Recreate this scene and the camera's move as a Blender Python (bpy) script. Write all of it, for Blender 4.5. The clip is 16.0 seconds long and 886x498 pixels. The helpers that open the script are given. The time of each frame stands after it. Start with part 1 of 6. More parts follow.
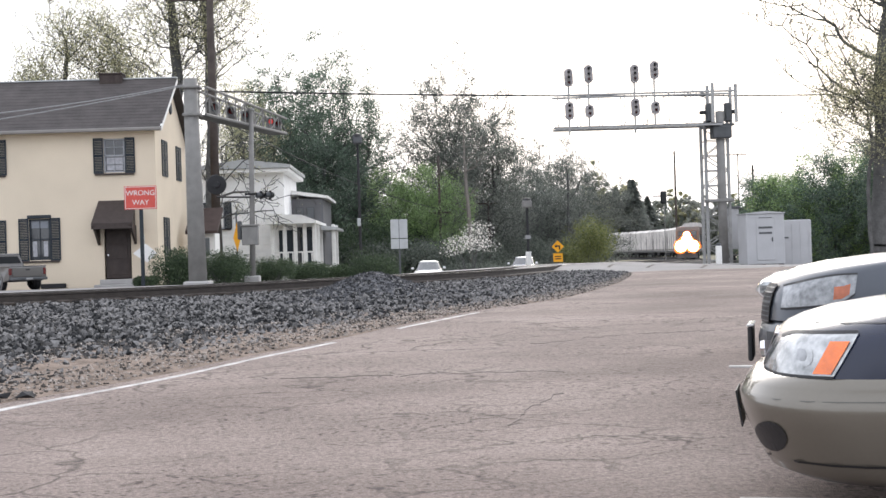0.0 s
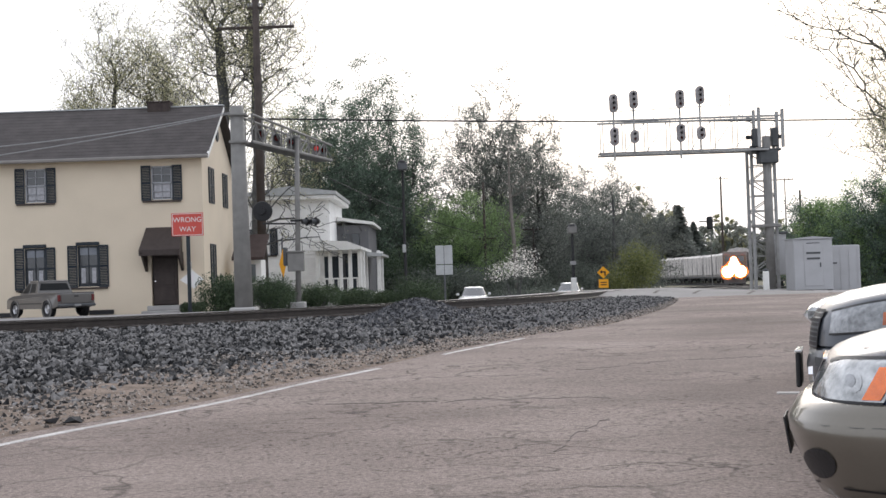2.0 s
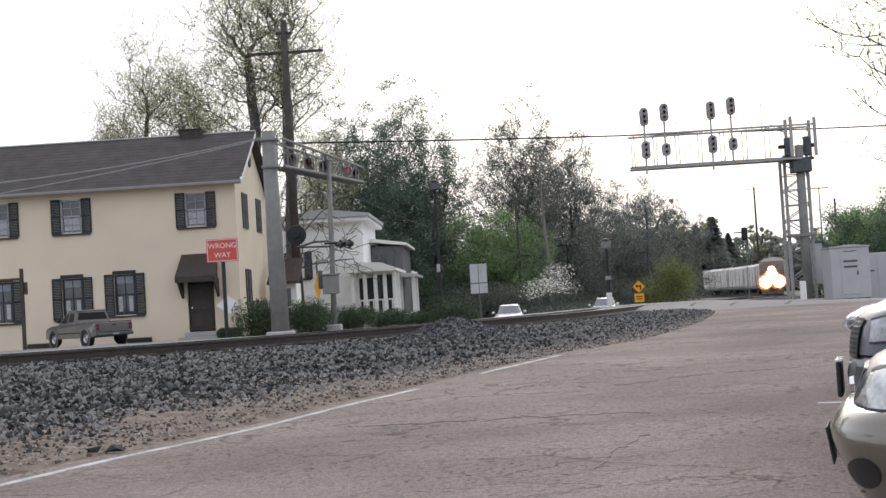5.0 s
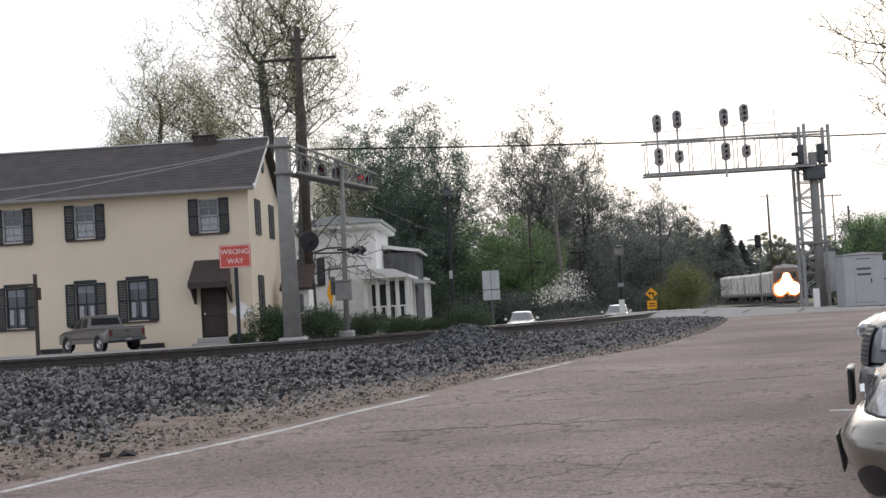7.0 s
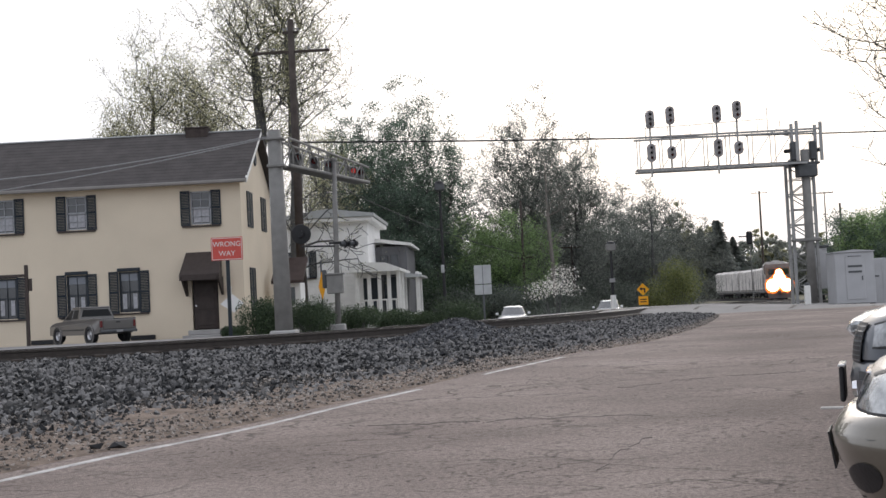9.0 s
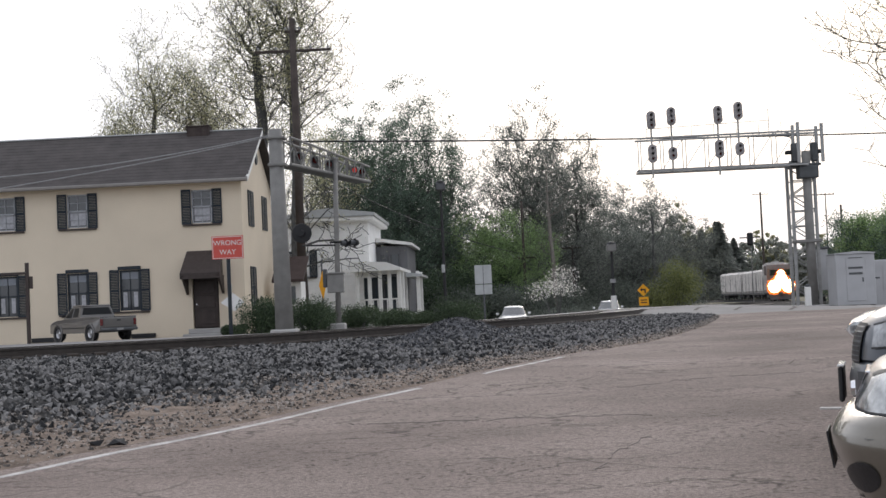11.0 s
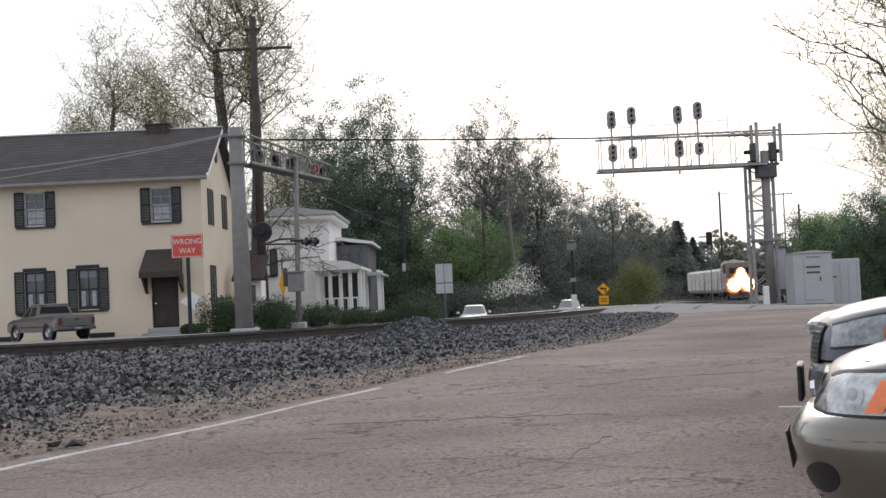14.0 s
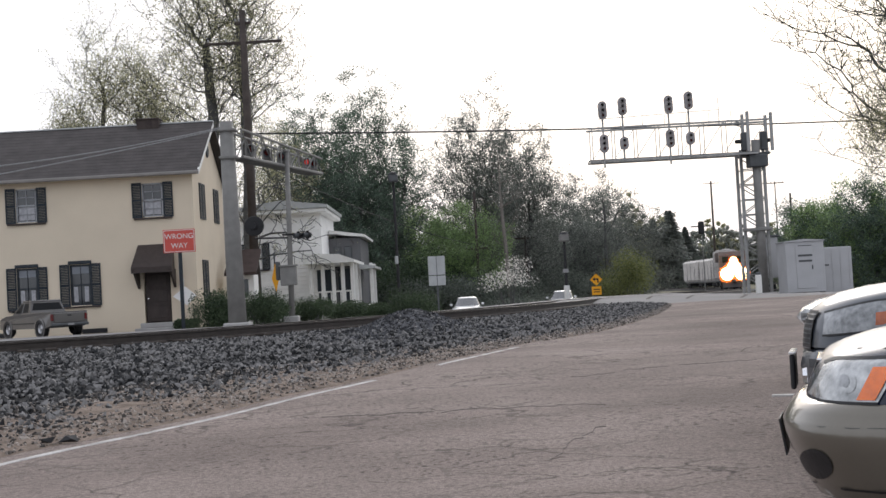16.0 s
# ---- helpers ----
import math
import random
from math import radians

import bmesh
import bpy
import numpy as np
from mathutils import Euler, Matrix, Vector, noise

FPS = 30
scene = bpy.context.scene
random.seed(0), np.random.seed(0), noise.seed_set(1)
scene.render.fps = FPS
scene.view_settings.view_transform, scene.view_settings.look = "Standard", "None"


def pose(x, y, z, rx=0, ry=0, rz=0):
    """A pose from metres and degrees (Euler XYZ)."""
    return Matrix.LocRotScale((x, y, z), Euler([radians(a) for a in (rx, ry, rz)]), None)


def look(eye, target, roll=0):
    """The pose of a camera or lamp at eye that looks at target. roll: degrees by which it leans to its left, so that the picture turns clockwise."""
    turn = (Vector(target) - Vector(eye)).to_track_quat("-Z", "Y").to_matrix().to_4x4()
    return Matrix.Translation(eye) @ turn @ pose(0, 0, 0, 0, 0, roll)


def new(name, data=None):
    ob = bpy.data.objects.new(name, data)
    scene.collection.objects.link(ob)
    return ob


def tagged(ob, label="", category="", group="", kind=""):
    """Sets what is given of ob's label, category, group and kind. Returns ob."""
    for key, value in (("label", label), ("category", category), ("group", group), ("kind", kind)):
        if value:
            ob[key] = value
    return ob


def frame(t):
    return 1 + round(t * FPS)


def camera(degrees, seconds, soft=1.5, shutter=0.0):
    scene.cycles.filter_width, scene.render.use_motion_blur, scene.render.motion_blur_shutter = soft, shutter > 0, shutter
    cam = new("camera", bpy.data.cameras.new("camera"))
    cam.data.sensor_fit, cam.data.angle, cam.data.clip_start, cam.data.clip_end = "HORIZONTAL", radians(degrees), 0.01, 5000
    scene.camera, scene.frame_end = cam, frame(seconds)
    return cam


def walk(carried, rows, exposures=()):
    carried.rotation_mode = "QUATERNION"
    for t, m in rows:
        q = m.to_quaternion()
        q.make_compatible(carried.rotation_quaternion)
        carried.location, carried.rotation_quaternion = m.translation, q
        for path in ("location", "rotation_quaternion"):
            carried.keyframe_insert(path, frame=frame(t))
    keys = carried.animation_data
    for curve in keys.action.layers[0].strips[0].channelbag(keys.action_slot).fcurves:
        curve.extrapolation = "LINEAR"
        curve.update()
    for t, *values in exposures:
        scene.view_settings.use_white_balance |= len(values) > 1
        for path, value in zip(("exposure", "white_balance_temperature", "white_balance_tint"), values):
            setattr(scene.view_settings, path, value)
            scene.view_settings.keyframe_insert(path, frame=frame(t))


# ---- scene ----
# camera: a phone held by hand, panning a little
EYE = 1.2
cam = camera(36.0, 16.0, soft=1.5)
PATH = [
    (0.0, -0.003, 0.012, -0.002, 0.229, 1.808, -1.384),
    (0.5, -0.001, 0.003, -0.001, 0.934, 1.749, -0.496),
    (1.0, -0.001, 0.010, 0.003, 1.121, 1.985, -0.152),
    (1.5, -0.002, 0.022, -0.001, 1.025, 2.007, 0.127),
    (2.0, 0.000, 0.015, -0.006, 1.388, 1.876, 0.512),
    (2.5, -0.002, 0.013, -0.001, 1.470, 2.745, 0.151),
    (3.0, 0.003, 0.020, 0.002, 1.432, 3.083, 0.014),
    (3.5, 0.000, -0.000, -0.000, 1.470, 3.100, 0.000),
    (4.0, 0.004, 0.018, -0.001, 1.616, 3.195, 0.698),
    (4.5, 0.003, 0.001, 0.001, 2.122, 3.463, 1.995),
    (4.7, -0.004, 0.003, 0.000, 2.225, 3.466, 1.989),
    (6.8, -0.007, 0.002, -0.005, 2.317, 3.080, 2.194),
    (7.0, 0.005, -0.013, -0.004, 2.561, 3.287, 2.517),
    (7.5, -0.002, -0.011, -0.003, 2.595, 3.008, 2.339),
    (8.0, 0.006, -0.012, -0.004, 2.612, 2.874, 1.996),
    (8.5, 0.002, -0.011, -0.010, 2.578, 2.724, 2.065),
    (9.0, -0.003, -0.004, -0.005, 2.297, 2.839, 2.154),
    (9.2, -0.009, 0.000, -0.005, 2.137, 2.639, 2.073),
    (11.5, 0.002, -0.017, -0.016, 2.318, 2.596, 2.197),
    (12.0, -0.002, -0.016, -0.008, 2.144, 2.878, 1.960),
    (12.5, -0.004, -0.009, -0.007, 2.344, 2.752, 1.926),
    (13.0, -0.000, -0.003, -0.011, 2.422, 2.475, 1.725),
    (13.5, -0.005, -0.006, -0.008, 2.269, 2.452, 1.135),
    (14.0, -0.004, -0.002, -0.005, 2.165, 2.579, 0.520),
    (14.5, -0.007, 0.001, -0.004, 2.127, 2.509, 0.048),
    (15.0, -0.001, -0.006, -0.010, 2.123, 2.749, 0.103),
    (15.5, -0.005, 0.000, -0.011, 1.724, 2.492, 0.675),
    (16.0, -0.001, 0.002, -0.010, 1.828, 3.171, 0.224),
]
walk(cam, [(t, pose(x, y, EYE + z, 90 + pitch, roll, yaw)) for t, x, y, z, pitch, roll, yaw in PATH], [(0, 0.74), (0.5, 0.52), (1.0, 0.30), (1.5, 0.28), (2.0, 0.28), (3.5, 0.20), (4.7, 0.20), (7.0, -0.02), (16, -0.02)])

# light: bright overcast evening sky, low veiled sun ahead
world = bpy.data.worlds.new("sky")
scene.world = world
world.use_nodes = True
wn, wl = world.node_tree.nodes, world.node_tree.links
sky = wn.new("ShaderNodeTexSky")
sky.sky_type, sky.sun_disc = "NISHITA", False
sky.sun_elevation, sky.sun_rotation = radians(24), radians(12)
sky.air_density, sky.dust_density, sky.ozone_density = 1.0, 6.0, 1.0
haze = wn.new("ShaderNodeMixRGB")
haze.inputs[0].default_value = 0.82
haze.inputs[2].default_value = (9.15, 9.5, 10.5, 1)
wl.new(sky.outputs[0], haze.inputs[1])
wl.new(haze.outputs[0], wn["Background"].inputs[0])
wn["Background"].inputs[1].default_value = 0.12
sun = new("sun", bpy.data.lights.new("sun", "SUN"))
sun.data.energy, sun.data.angle, sun.data.color = 0.8, radians(25), (1.0, 0.97, 0.93)
sun.matrix_basis = look((0, 0, 50), (-20 * math.sin(radians(12)), -20 * math.cos(radians(12)), 41))

# ---- materials ----
def mat(name, col, rough=0.7, metal=0.0, var=0.18, scale=3.0, bump=0.15, fine=60.0, spec=0.4, rand=0.0, coat=0.0, col2=None):
    m = bpy.data.materials.new(name)
    m.use_nodes = True
    n, l = m.node_tree.nodes, m.node_tree.links
    b = n["Principled BSDF"]
    b.inputs["Roughness"].default_value = rough
    b.inputs["Metallic"].default_value = metal
    b.inputs["Specular IOR Level"].default_value = spec
    b.inputs["Coat Weight"].default_value = coat
    tc = n.new("ShaderNodeTexCoord")
    big = n.new("ShaderNodeTexNoise")
    big.inputs["Scale"].default_value, big.inputs["Detail"].default_value = scale, 6
    l.new(tc.outputs["Object"], big.inputs["Vector"])
    small = n.new("ShaderNodeTexNoise")
    small.inputs["Scale"].default_value, small.inputs["Detail"].default_value = fine, 3
    l.new(tc.outputs["Object"], small.inputs["Vector"])
    ramp = n.new("ShaderNodeValToRGB")
    lo = [c * (1 - var) for c in col]
    hi = [min(1, c * (1 + var)) for c in (col2 or col)]
    ramp.color_ramp.elements[0].color, ramp.color_ramp.elements[1].color = (*lo, 1), (*hi, 1)
    ramp.color_ramp.elements[0].position, ramp.color_ramp.elements[1].position = 0.32, 0.68
    add = n.new("ShaderNodeMath")
    add.operation = "MULTIPLY_ADD"
    add.inputs[1].default_value = 0.35
    l.new(small.outputs["Fac"], add.inputs[0])
    sc = n.new("ShaderNodeMath")
    sc.operation = "MULTIPLY"
    sc.inputs[1].default_value = 0.65
    l.new(big.outputs["Fac"], sc.inputs[0])
    l.new(sc.outputs[0], add.inputs[2])
    fac = add.outputs[0]
    if rand:
        geo = n.new("ShaderNodeNewGeometry")
        mix = n.new("ShaderNodeMath")
        mix.operation = "MULTIPLY_ADD"
        mix.inputs[1].default_value = rand
        l.new(geo.outputs["Random Per Island"], mix.inputs[0])
        sub = n.new("ShaderNodeMath")
        sub.operation = "SUBTRACT"
        sub.inputs[1].default_value = rand / 2
        l.new(fac, sub.inputs[0])
        l.new(sub.outputs[0], mix.inputs[2])
        fac = mix.outputs[0]
    l.new(fac, ramp.inputs[0])
    l.new(ramp.outputs[0], b.inputs["Base Color"])
    if bump:
        bp = n.new("ShaderNodeBump")
        bp.inputs["Strength"].default_value, bp.inputs["Distance"].default_value = bump, 0.02
        l.new(small.outputs["Fac"], bp.inputs["Height"])
        l.new(bp.outputs[0], b.inputs["Normal"])
    return m


def leafy(name, col, col2, trans=0.5):
    m = mat(name, col, 0.6, 0, 0.15, 0.45, 0, 8, 0.3, 0.5, 0, col2)
    n, l = m.node_tree.nodes, m.node_tree.links
    tr = n.new("ShaderNodeBsdfTranslucent")
    mx = n.new("ShaderNodeMixShader")
    mx.inputs[0].default_value = trans
    b = n["Principled BSDF"]
    l.new(b.inputs["Base Color"].links[0].from_socket, tr.inputs[0])
    l.new(b.outputs[0], mx.inputs[1])
    l.new(tr.outputs[0], mx.inputs[2])
    l.new(mx.outputs[0], n["Material Output"].inputs[0])
    return m


def glow(name, col, strength):
    m = bpy.data.materials.new(name)
    m.use_nodes = True
    b = m.node_tree.nodes["Principled BSDF"]
    b.inputs["Base Color"].default_value = (*col, 1)
    b.inputs["Emission Color"].default_value = (*col, 1)
    b.inputs["Emission Strength"].default_value = strength
    return m


def asphalt_mat():
    m = mat("asphalt", (0.226, 0.187, 0.169), 0.92, 0, 0.18, 0.35, 0.7, 90, 0.2, 0, 0, (0.289, 0.243, 0.221))
    n, l = m.node_tree.nodes, m.node_tree.links
    b = n["Principled BSDF"]
    tc = n.new("ShaderNodeTexCoord")
    warp = n.new("ShaderNodeTexNoise")
    warp.inputs["Scale"].default_value, warp.inputs["Detail"].default_value = 1.6, 5
    l.new(tc.outputs["Object"], warp.inputs["Vector"])
    mixv = n.new("ShaderNodeMixRGB")
    mixv.inputs[0].default_value = 0.42
    l.new(tc.outputs["Object"], mixv.inputs[1])
    l.new(warp.outputs["Color"], mixv.inputs[2])
    vor = n.new("ShaderNodeTexVoronoi")
    vor.feature = "DISTANCE_TO_EDGE"
    vor.inputs["Scale"].default_value = 2.3
    squash = n.new("ShaderNodeMapping")
    squash.inputs["Scale"].default_value = (0.8, 1.5, 1.0)
    l.new(mixv.outputs[0], squash.inputs["Vector"])
    l.new(squash.outputs[0], vor.inputs["Vector"])
    cr = n.new("ShaderNodeValToRGB")
    cr.color_ramp.elements[0].position, cr.color_ramp.elements[1].position = 0.004, 0.03
    l.new(vor.outputs[0], cr.inputs[0])
    patchy = n.new("ShaderNodeTexNoise")
    patchy.inputs["Scale"].default_value, patchy.inputs["Detail"].default_value = 0.35, 4
    l.new(tc.outputs["Object"], patchy.inputs["Vector"])
    pr = n.new("ShaderNodeValToRGB")
    pr.color_ramp.elements[0].position, pr.color_ramp.elements[1].position = 0.45, 0.57
    pr.color_ramp.elements[0].color, pr.color_ramp.elements[1].color = (1, 1, 1, 1), (0, 0, 0, 1)
    l.new(patchy.outputs["Fac"], pr.inputs[0])
    mx = n.new("ShaderNodeMath")
    mx.operation = "MAXIMUM"
    l.new(cr.outputs[0], mx.inputs[0])
    l.new(pr.outputs[0], mx.inputs[1])
    speck = n.new("ShaderNodeTexVoronoi")
    speck.inputs["Scale"].default_value = 22
    l.new(mixv.outputs[0], speck.inputs["Vector"])
    sr = n.new("ShaderNodeValToRGB")
    sr.color_ramp.elements[0].position, sr.color_ramp.elements[1].position = 0.12, 0.34
    sr.color_ramp.elements[0].color = (0.38, 0.37, 0.37, 1)
    l.new(speck.outputs["Distance"], sr.inputs[0])
    grit = n.new("ShaderNodeTexNoise")
    grit.inputs["Scale"].default_value, grit.inputs["Detail"].default_value, grit.inputs["Roughness"].default_value = 34, 8, 0.85
    l.new(tc.outputs["Object"], grit.inputs["Vector"])
    gr = n.new("ShaderNodeValToRGB")
    gr.color_ramp.elements[0].position, gr.color_ramp.elements[1].position = 0.36, 0.62
    gr.color_ramp.elements[0].color, gr.color_ramp.elements[1].color = (0.48, 0.47, 0.46, 1), (1.32, 1.30, 1.29, 1)
    l.new(grit.outputs["Fac"], gr.inputs[0])
    m0 = n.new("ShaderNodeMixRGB")
    m0.blend_type = "MULTIPLY"
    m0.inputs[0].default_value = 1.0
    l.new(b.inputs["Base Color"].links[0].from_socket, m0.inputs[1])
    l.new(gr.outputs[0], m0.inputs[2])
    base = m0.outputs[0]
    m1 = n.new("ShaderNodeMixRGB")
    m1.blend_type = "MULTIPLY"
    m1.inputs[0].default_value = 0.55
    l.new(base, m1.inputs[1])
    l.new(mx.outputs[0], m1.inputs[2])
    m2 = n.new("ShaderNodeMixRGB")
    m2.blend_type = "MULTIPLY"
    m2.inputs[0].default_value = 0.95
    l.new(m1.outputs[0], m2.inputs[1])
    l.new(sr.outputs[0], m2.inputs[2])
    wide = n.new("ShaderNodeTexNoise")
    wide.inputs["Scale"].default_value, wide.inputs["Detail"].default_value = 0.55, 5
    l.new(tc.outputs["Object"], wide.inputs["Vector"])
    wr = n.new("ShaderNodeMapRange")
    wr.inputs[1].default_value, wr.inputs[2].default_value, wr.inputs[3].default_value, wr.inputs[4].default_value = .40, .58, .30, 1.0
    l.new(wide.outputs["Fac"], wr.inputs[0])
    l.new(wr.outputs[0], m2.inputs[0])
    stain = n.new("ShaderNodeTexNoise")
    stain.inputs["Scale"].default_value, stain.inputs["Detail"].default_value = 0.9, 6
    longer = n.new("ShaderNodeMapping")
    longer.inputs["Scale"].default_value = (0.45, 0.9, 1.0)
    l.new(tc.outputs["Object"], longer.inputs["Vector"])
    l.new(longer.outputs[0], stain.inputs["Vector"])
    st = n.new("ShaderNodeValToRGB")
    st.color_ramp.elements[0].position, st.color_ramp.elements[1].position = 0.36, 0.62
    st.color_ramp.elements[0].color, st.color_ramp.elements[1].color = (0.80, 0.785, 0.78, 1), (1.08, 1.075, 1.07, 1)
    l.new(stain.outputs["Fac"], st.inputs[0])
    m3 = n.new("ShaderNodeMixRGB")
    m3.blend_type = "MULTIPLY"
    m3.inputs[0].default_value = 1.0
    l.new(m2.outputs[0], m3.inputs[1])
    l.new(st.outputs[0], m3.inputs[2])
    pits = n.new("ShaderNodeTexVoronoi")
    pits.inputs["Scale"].default_value = 8.5
    l.new(mixv.outputs[0], pits.inputs["Vector"])
    hole = n.new("ShaderNodeMapRange")
    hole.inputs[1].default_value, hole.inputs[2].default_value, hole.inputs[3].default_value, hole.inputs[4].default_value = .10, .22, .80, 0.0
    l.new(pits.outputs["Distance"], hole.inputs[0])
    some = n.new("ShaderNodeSeparateColor")
    l.new(pits.outputs["Color"], some.inputs[0])
    few = n.new("ShaderNodeMapRange")
    few.inputs[1].default_value, few.inputs[2].default_value = .45, .75
    l.new(some.outputs[0], few.inputs[0])
    depth = n.new("ShaderNodeMath")
    depth.operation = "MULTIPLY"
    l.new(hole.outputs[0], depth.inputs[0])
    l.new(few.outputs[0], depth.inputs[1])
    thin = n.new("ShaderNodeMath")
    thin.operation = "MULTIPLY"
    l.new(depth.outputs[0], thin.inputs[0])
    l.new(wr.outputs[0], thin.inputs[1])
    m4 = n.new("ShaderNodeMixRGB")
    m4.inputs[2].default_value = (0.06, 0.052, 0.048, 1)
    l.new(thin.outputs[0], m4.inputs[0])
    l.new(m3.outputs[0], m4.inputs[1])
    l.new(m4.outputs[0], b.inputs["Base Color"])
    return m


ASPHALT = asphalt_mat()
STREET = mat("street_asphalt", (0.215, 0.205, 0.199), 0.9, 0, 0.14, 0.35, 0.2, 12, 0.3, 0, 0, (0.255, 0.246, 0.24))
EARTH = mat("earth", (0.13, 0.12, 0.075), 0.95, 0, 0.3, 0.15, 0.4, 20)
# Near-black gravel: the shade in the gaps between stones is in its colour.
SHADED_GRAVEL = mat("shaded_gravel_bed", (0.018, 0.018, 0.019), 0.95, 0, 0.45, 9, 0.9, 45, 0.2)
SAND = mat("sandy_shoulder", (0.125, 0.094, 0.074), 0.95, 0, 0.35, 5, 0.8, 35, 0.2, 0, 0, (0.205, 0.160, 0.130))
STONE = mat("ballast_stone", (0.030, 0.031, 0.033), 0.85, 0, 0.30, 6, 0.3, 40, 0.3, 1.0, 0, (0.155, 0.150, 0.147))
WARMSTONE = mat("shoulder_stone", (0.085, 0.075, 0.068), 0.9, 0, 0.30, 6, 0.3, 40, 0.2, 0.8, 0, (0.26, 0.23, 0.205))
PAINT_LINE = mat("worn_white_paint", (0.32, 0.30, 0.285), 0.85, 0, 0.15, 5, 0.3, 40, 0.2, 0, 0, (0.56, 0.54, 0.52))
TAR = mat("tar_crack", (0.105, 0.092, 0.085), 0.9, 0, 0.3, 6, 0.3)
DIMLAMP = mat("smoky_lamp_reflector", (0.13, 0.135, 0.14), 0.18, 0.3, 0.25, 7, 0.1, 30, 0.5, 0, 0.4, (0.34, 0.35, 0.36))
RAIL = mat("rail_steel", (0.048, 0.040, 0.035), 0.6, 0.3, 0.3, 8, 0.2)
RAILTOP = mat("rail_head", (0.34, 0.33, 0.32), 0.4, 0.9, 0.1, 8, 0)
TIE = mat("tie_wood", (0.045, 0.036, 0.03), 0.9, 0, 0.35, 5, 0.5)
CONCRETE = mat("concrete", (0.36, 0.35, 0.34), 0.85, 0, 0.15, 2, 0.3)
PANEL = mat("stained_crossing_concrete", (0.205, 0.193, 0.186), 0.85, 0, 0.25, 0.8, 0.3, 9, 0.3, 0, 0, (0.30, 0.287, 0.277))
STUCCO = mat("cream_stucco", (0.685, 0.59, 0.46), 0.9, 0, 0.07, 0.5, 0.15, 25)
ROOF = mat("brown_shingles", (0.066, 0.058, 0.056), 0.9, 0, 0.28, 1.6, 0.4, 14)
SHUTTER = mat("dark_shutter", (0.018, 0.025, 0.033), 0.6, 0, 0.2, 6, 0.2)
SASH = mat("weathered_sash_paint", (0.34, 0.35, 0.37), 0.6, 0, 0.15, 4, 0.1)
WHITE = mat("white_paint", (0.72, 0.71, 0.68), 0.6, 0, 0.08, 4, 0.1)
OFFWHITE = mat("white_siding", (0.80, 0.79, 0.77), 0.7, 0, 0.1, 2, 0.1)
BROWN = mat("dark_brown_paint", (0.045, 0.033, 0.029), 0.6, 0, 0.25, 5, 0.2)
PANE = mat("window_pane", (0.035, 0.04, 0.045), 0.12, 0, 0.3, 1.5, 0, 30, 0.9)
CURTAIN = mat("lace_curtain", (0.22, 0.235, 0.26), 0.9, 0, 0.15, 5, 0.1)
LACE = mat("white_lace", (0.40, 0.40, 0.42), 0.9, 0, 0.3, 9, 0.1)
STEEL = mat("galvanised_steel", (0.205, 0.20, 0.19), 0.7, 0.0, 0.18, 3, 0.1)
LIGHTSTEEL = mat("pale_steel", (0.34, 0.34, 0.335), 0.65, 0.1, 0.18, 3, 0.1)
DKSTEEL = mat("dark_steel", (0.10, 0.105, 0.11), 0.6, 0.5, 0.25, 3, 0.1)
BLACK = mat("black_paint", (0.016, 0.016, 0.018), 0.55, 0, 0.2, 5, 0.1)
SIGNAL = mat("signal_housing", (0.34, 0.32, 0.32), 0.6, 0, 0.3, 3, 0.1)
WOOD = mat("pole_wood", (0.06, 0.048, 0.042), 0.9, 0, 0.3, 3, 0.4)
GUTTER = mat("beige_gutter", (0.23, 0.215, 0.20), 0.7, 0, 0.12, 2, 0.05)
REDSIGN = mat("red_sign_face", (0.58, 0.085, 0.065), 0.5, 0, 0.08, 3, 0.0)
YELLOW = mat("yellow_sign_face", (0.80, 0.36, 0.01), 0.5, 0, 0.08, 3, 0.0)
ALU = mat("sign_back", (0.42, 0.43, 0.43), 0.5, 0.6, 0.12, 3, 0.0)
CABINET = mat("grey_cabinet_paint", (0.42, 0.42, 0.43), 0.6, 0.1, 0.08, 1.5, 0.05)
BARK = mat("bark", (0.092, 0.092, 0.090), 0.95, 0, 0.35, 4, 0.6, 18)
PALEBARK = mat("pale_bark", (0.20, 0.18, 0.16), 0.95, 0, 0.3, 4, 0.4, 18)
LEAF_SPRING = leafy("spring_leaves", (0.32, 0.32, 0.19), (0.52, 0.50, 0.32), 0.6)
LEAF_DARK = leafy("dark_leaves", (0.092, 0.136, 0.102), (0.180, 0.240, 0.180))
LEAF_BRIGHT = leafy("bright_leaves", (0.19, 0.285, 0.12), (0.31, 0.42, 0.19))
LEAF_YELLOW = leafy("yellow_green_leaves", (0.12, 0.14, 0.05), (0.21, 0.225, 0.09))
LEAF_GREY = leafy("grey_green_leaves", (0.150, 0.166, 0.146), (0.238, 0.258, 0.224))
# Distance haze is put into this pale leaf colour.
LEAF_HAZE = leafy("haze_tinted_leaves", (0.30, 0.31, 0.27), (0.44, 0.45, 0.39))
# Shade beneath and inside the wood is put into this dim leaf colour.
LEAF_DIM = leafy("shade_dimmed_leaves", (0.104, 0.120, 0.102), (0.158, 0.178, 0.148))
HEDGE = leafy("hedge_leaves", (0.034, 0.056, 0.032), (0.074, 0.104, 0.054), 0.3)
# Needle colour is lightened to imitate haze over the far spruces.
NEEDLE_HAZE = leafy("haze_lightened_needles", (0.135, 0.150, 0.138), (0.20, 0.215, 0.195))
BLOSSOM = leafy("blossom", (0.72, 0.69, 0.63), (0.88, 0.85, 0.80))
NAVY = mat("navy_car_paint", (0.008, 0.013, 0.034), 0.25, 0.0, 0.05, 3, 0, 60, 0.5, 0, 0.12)
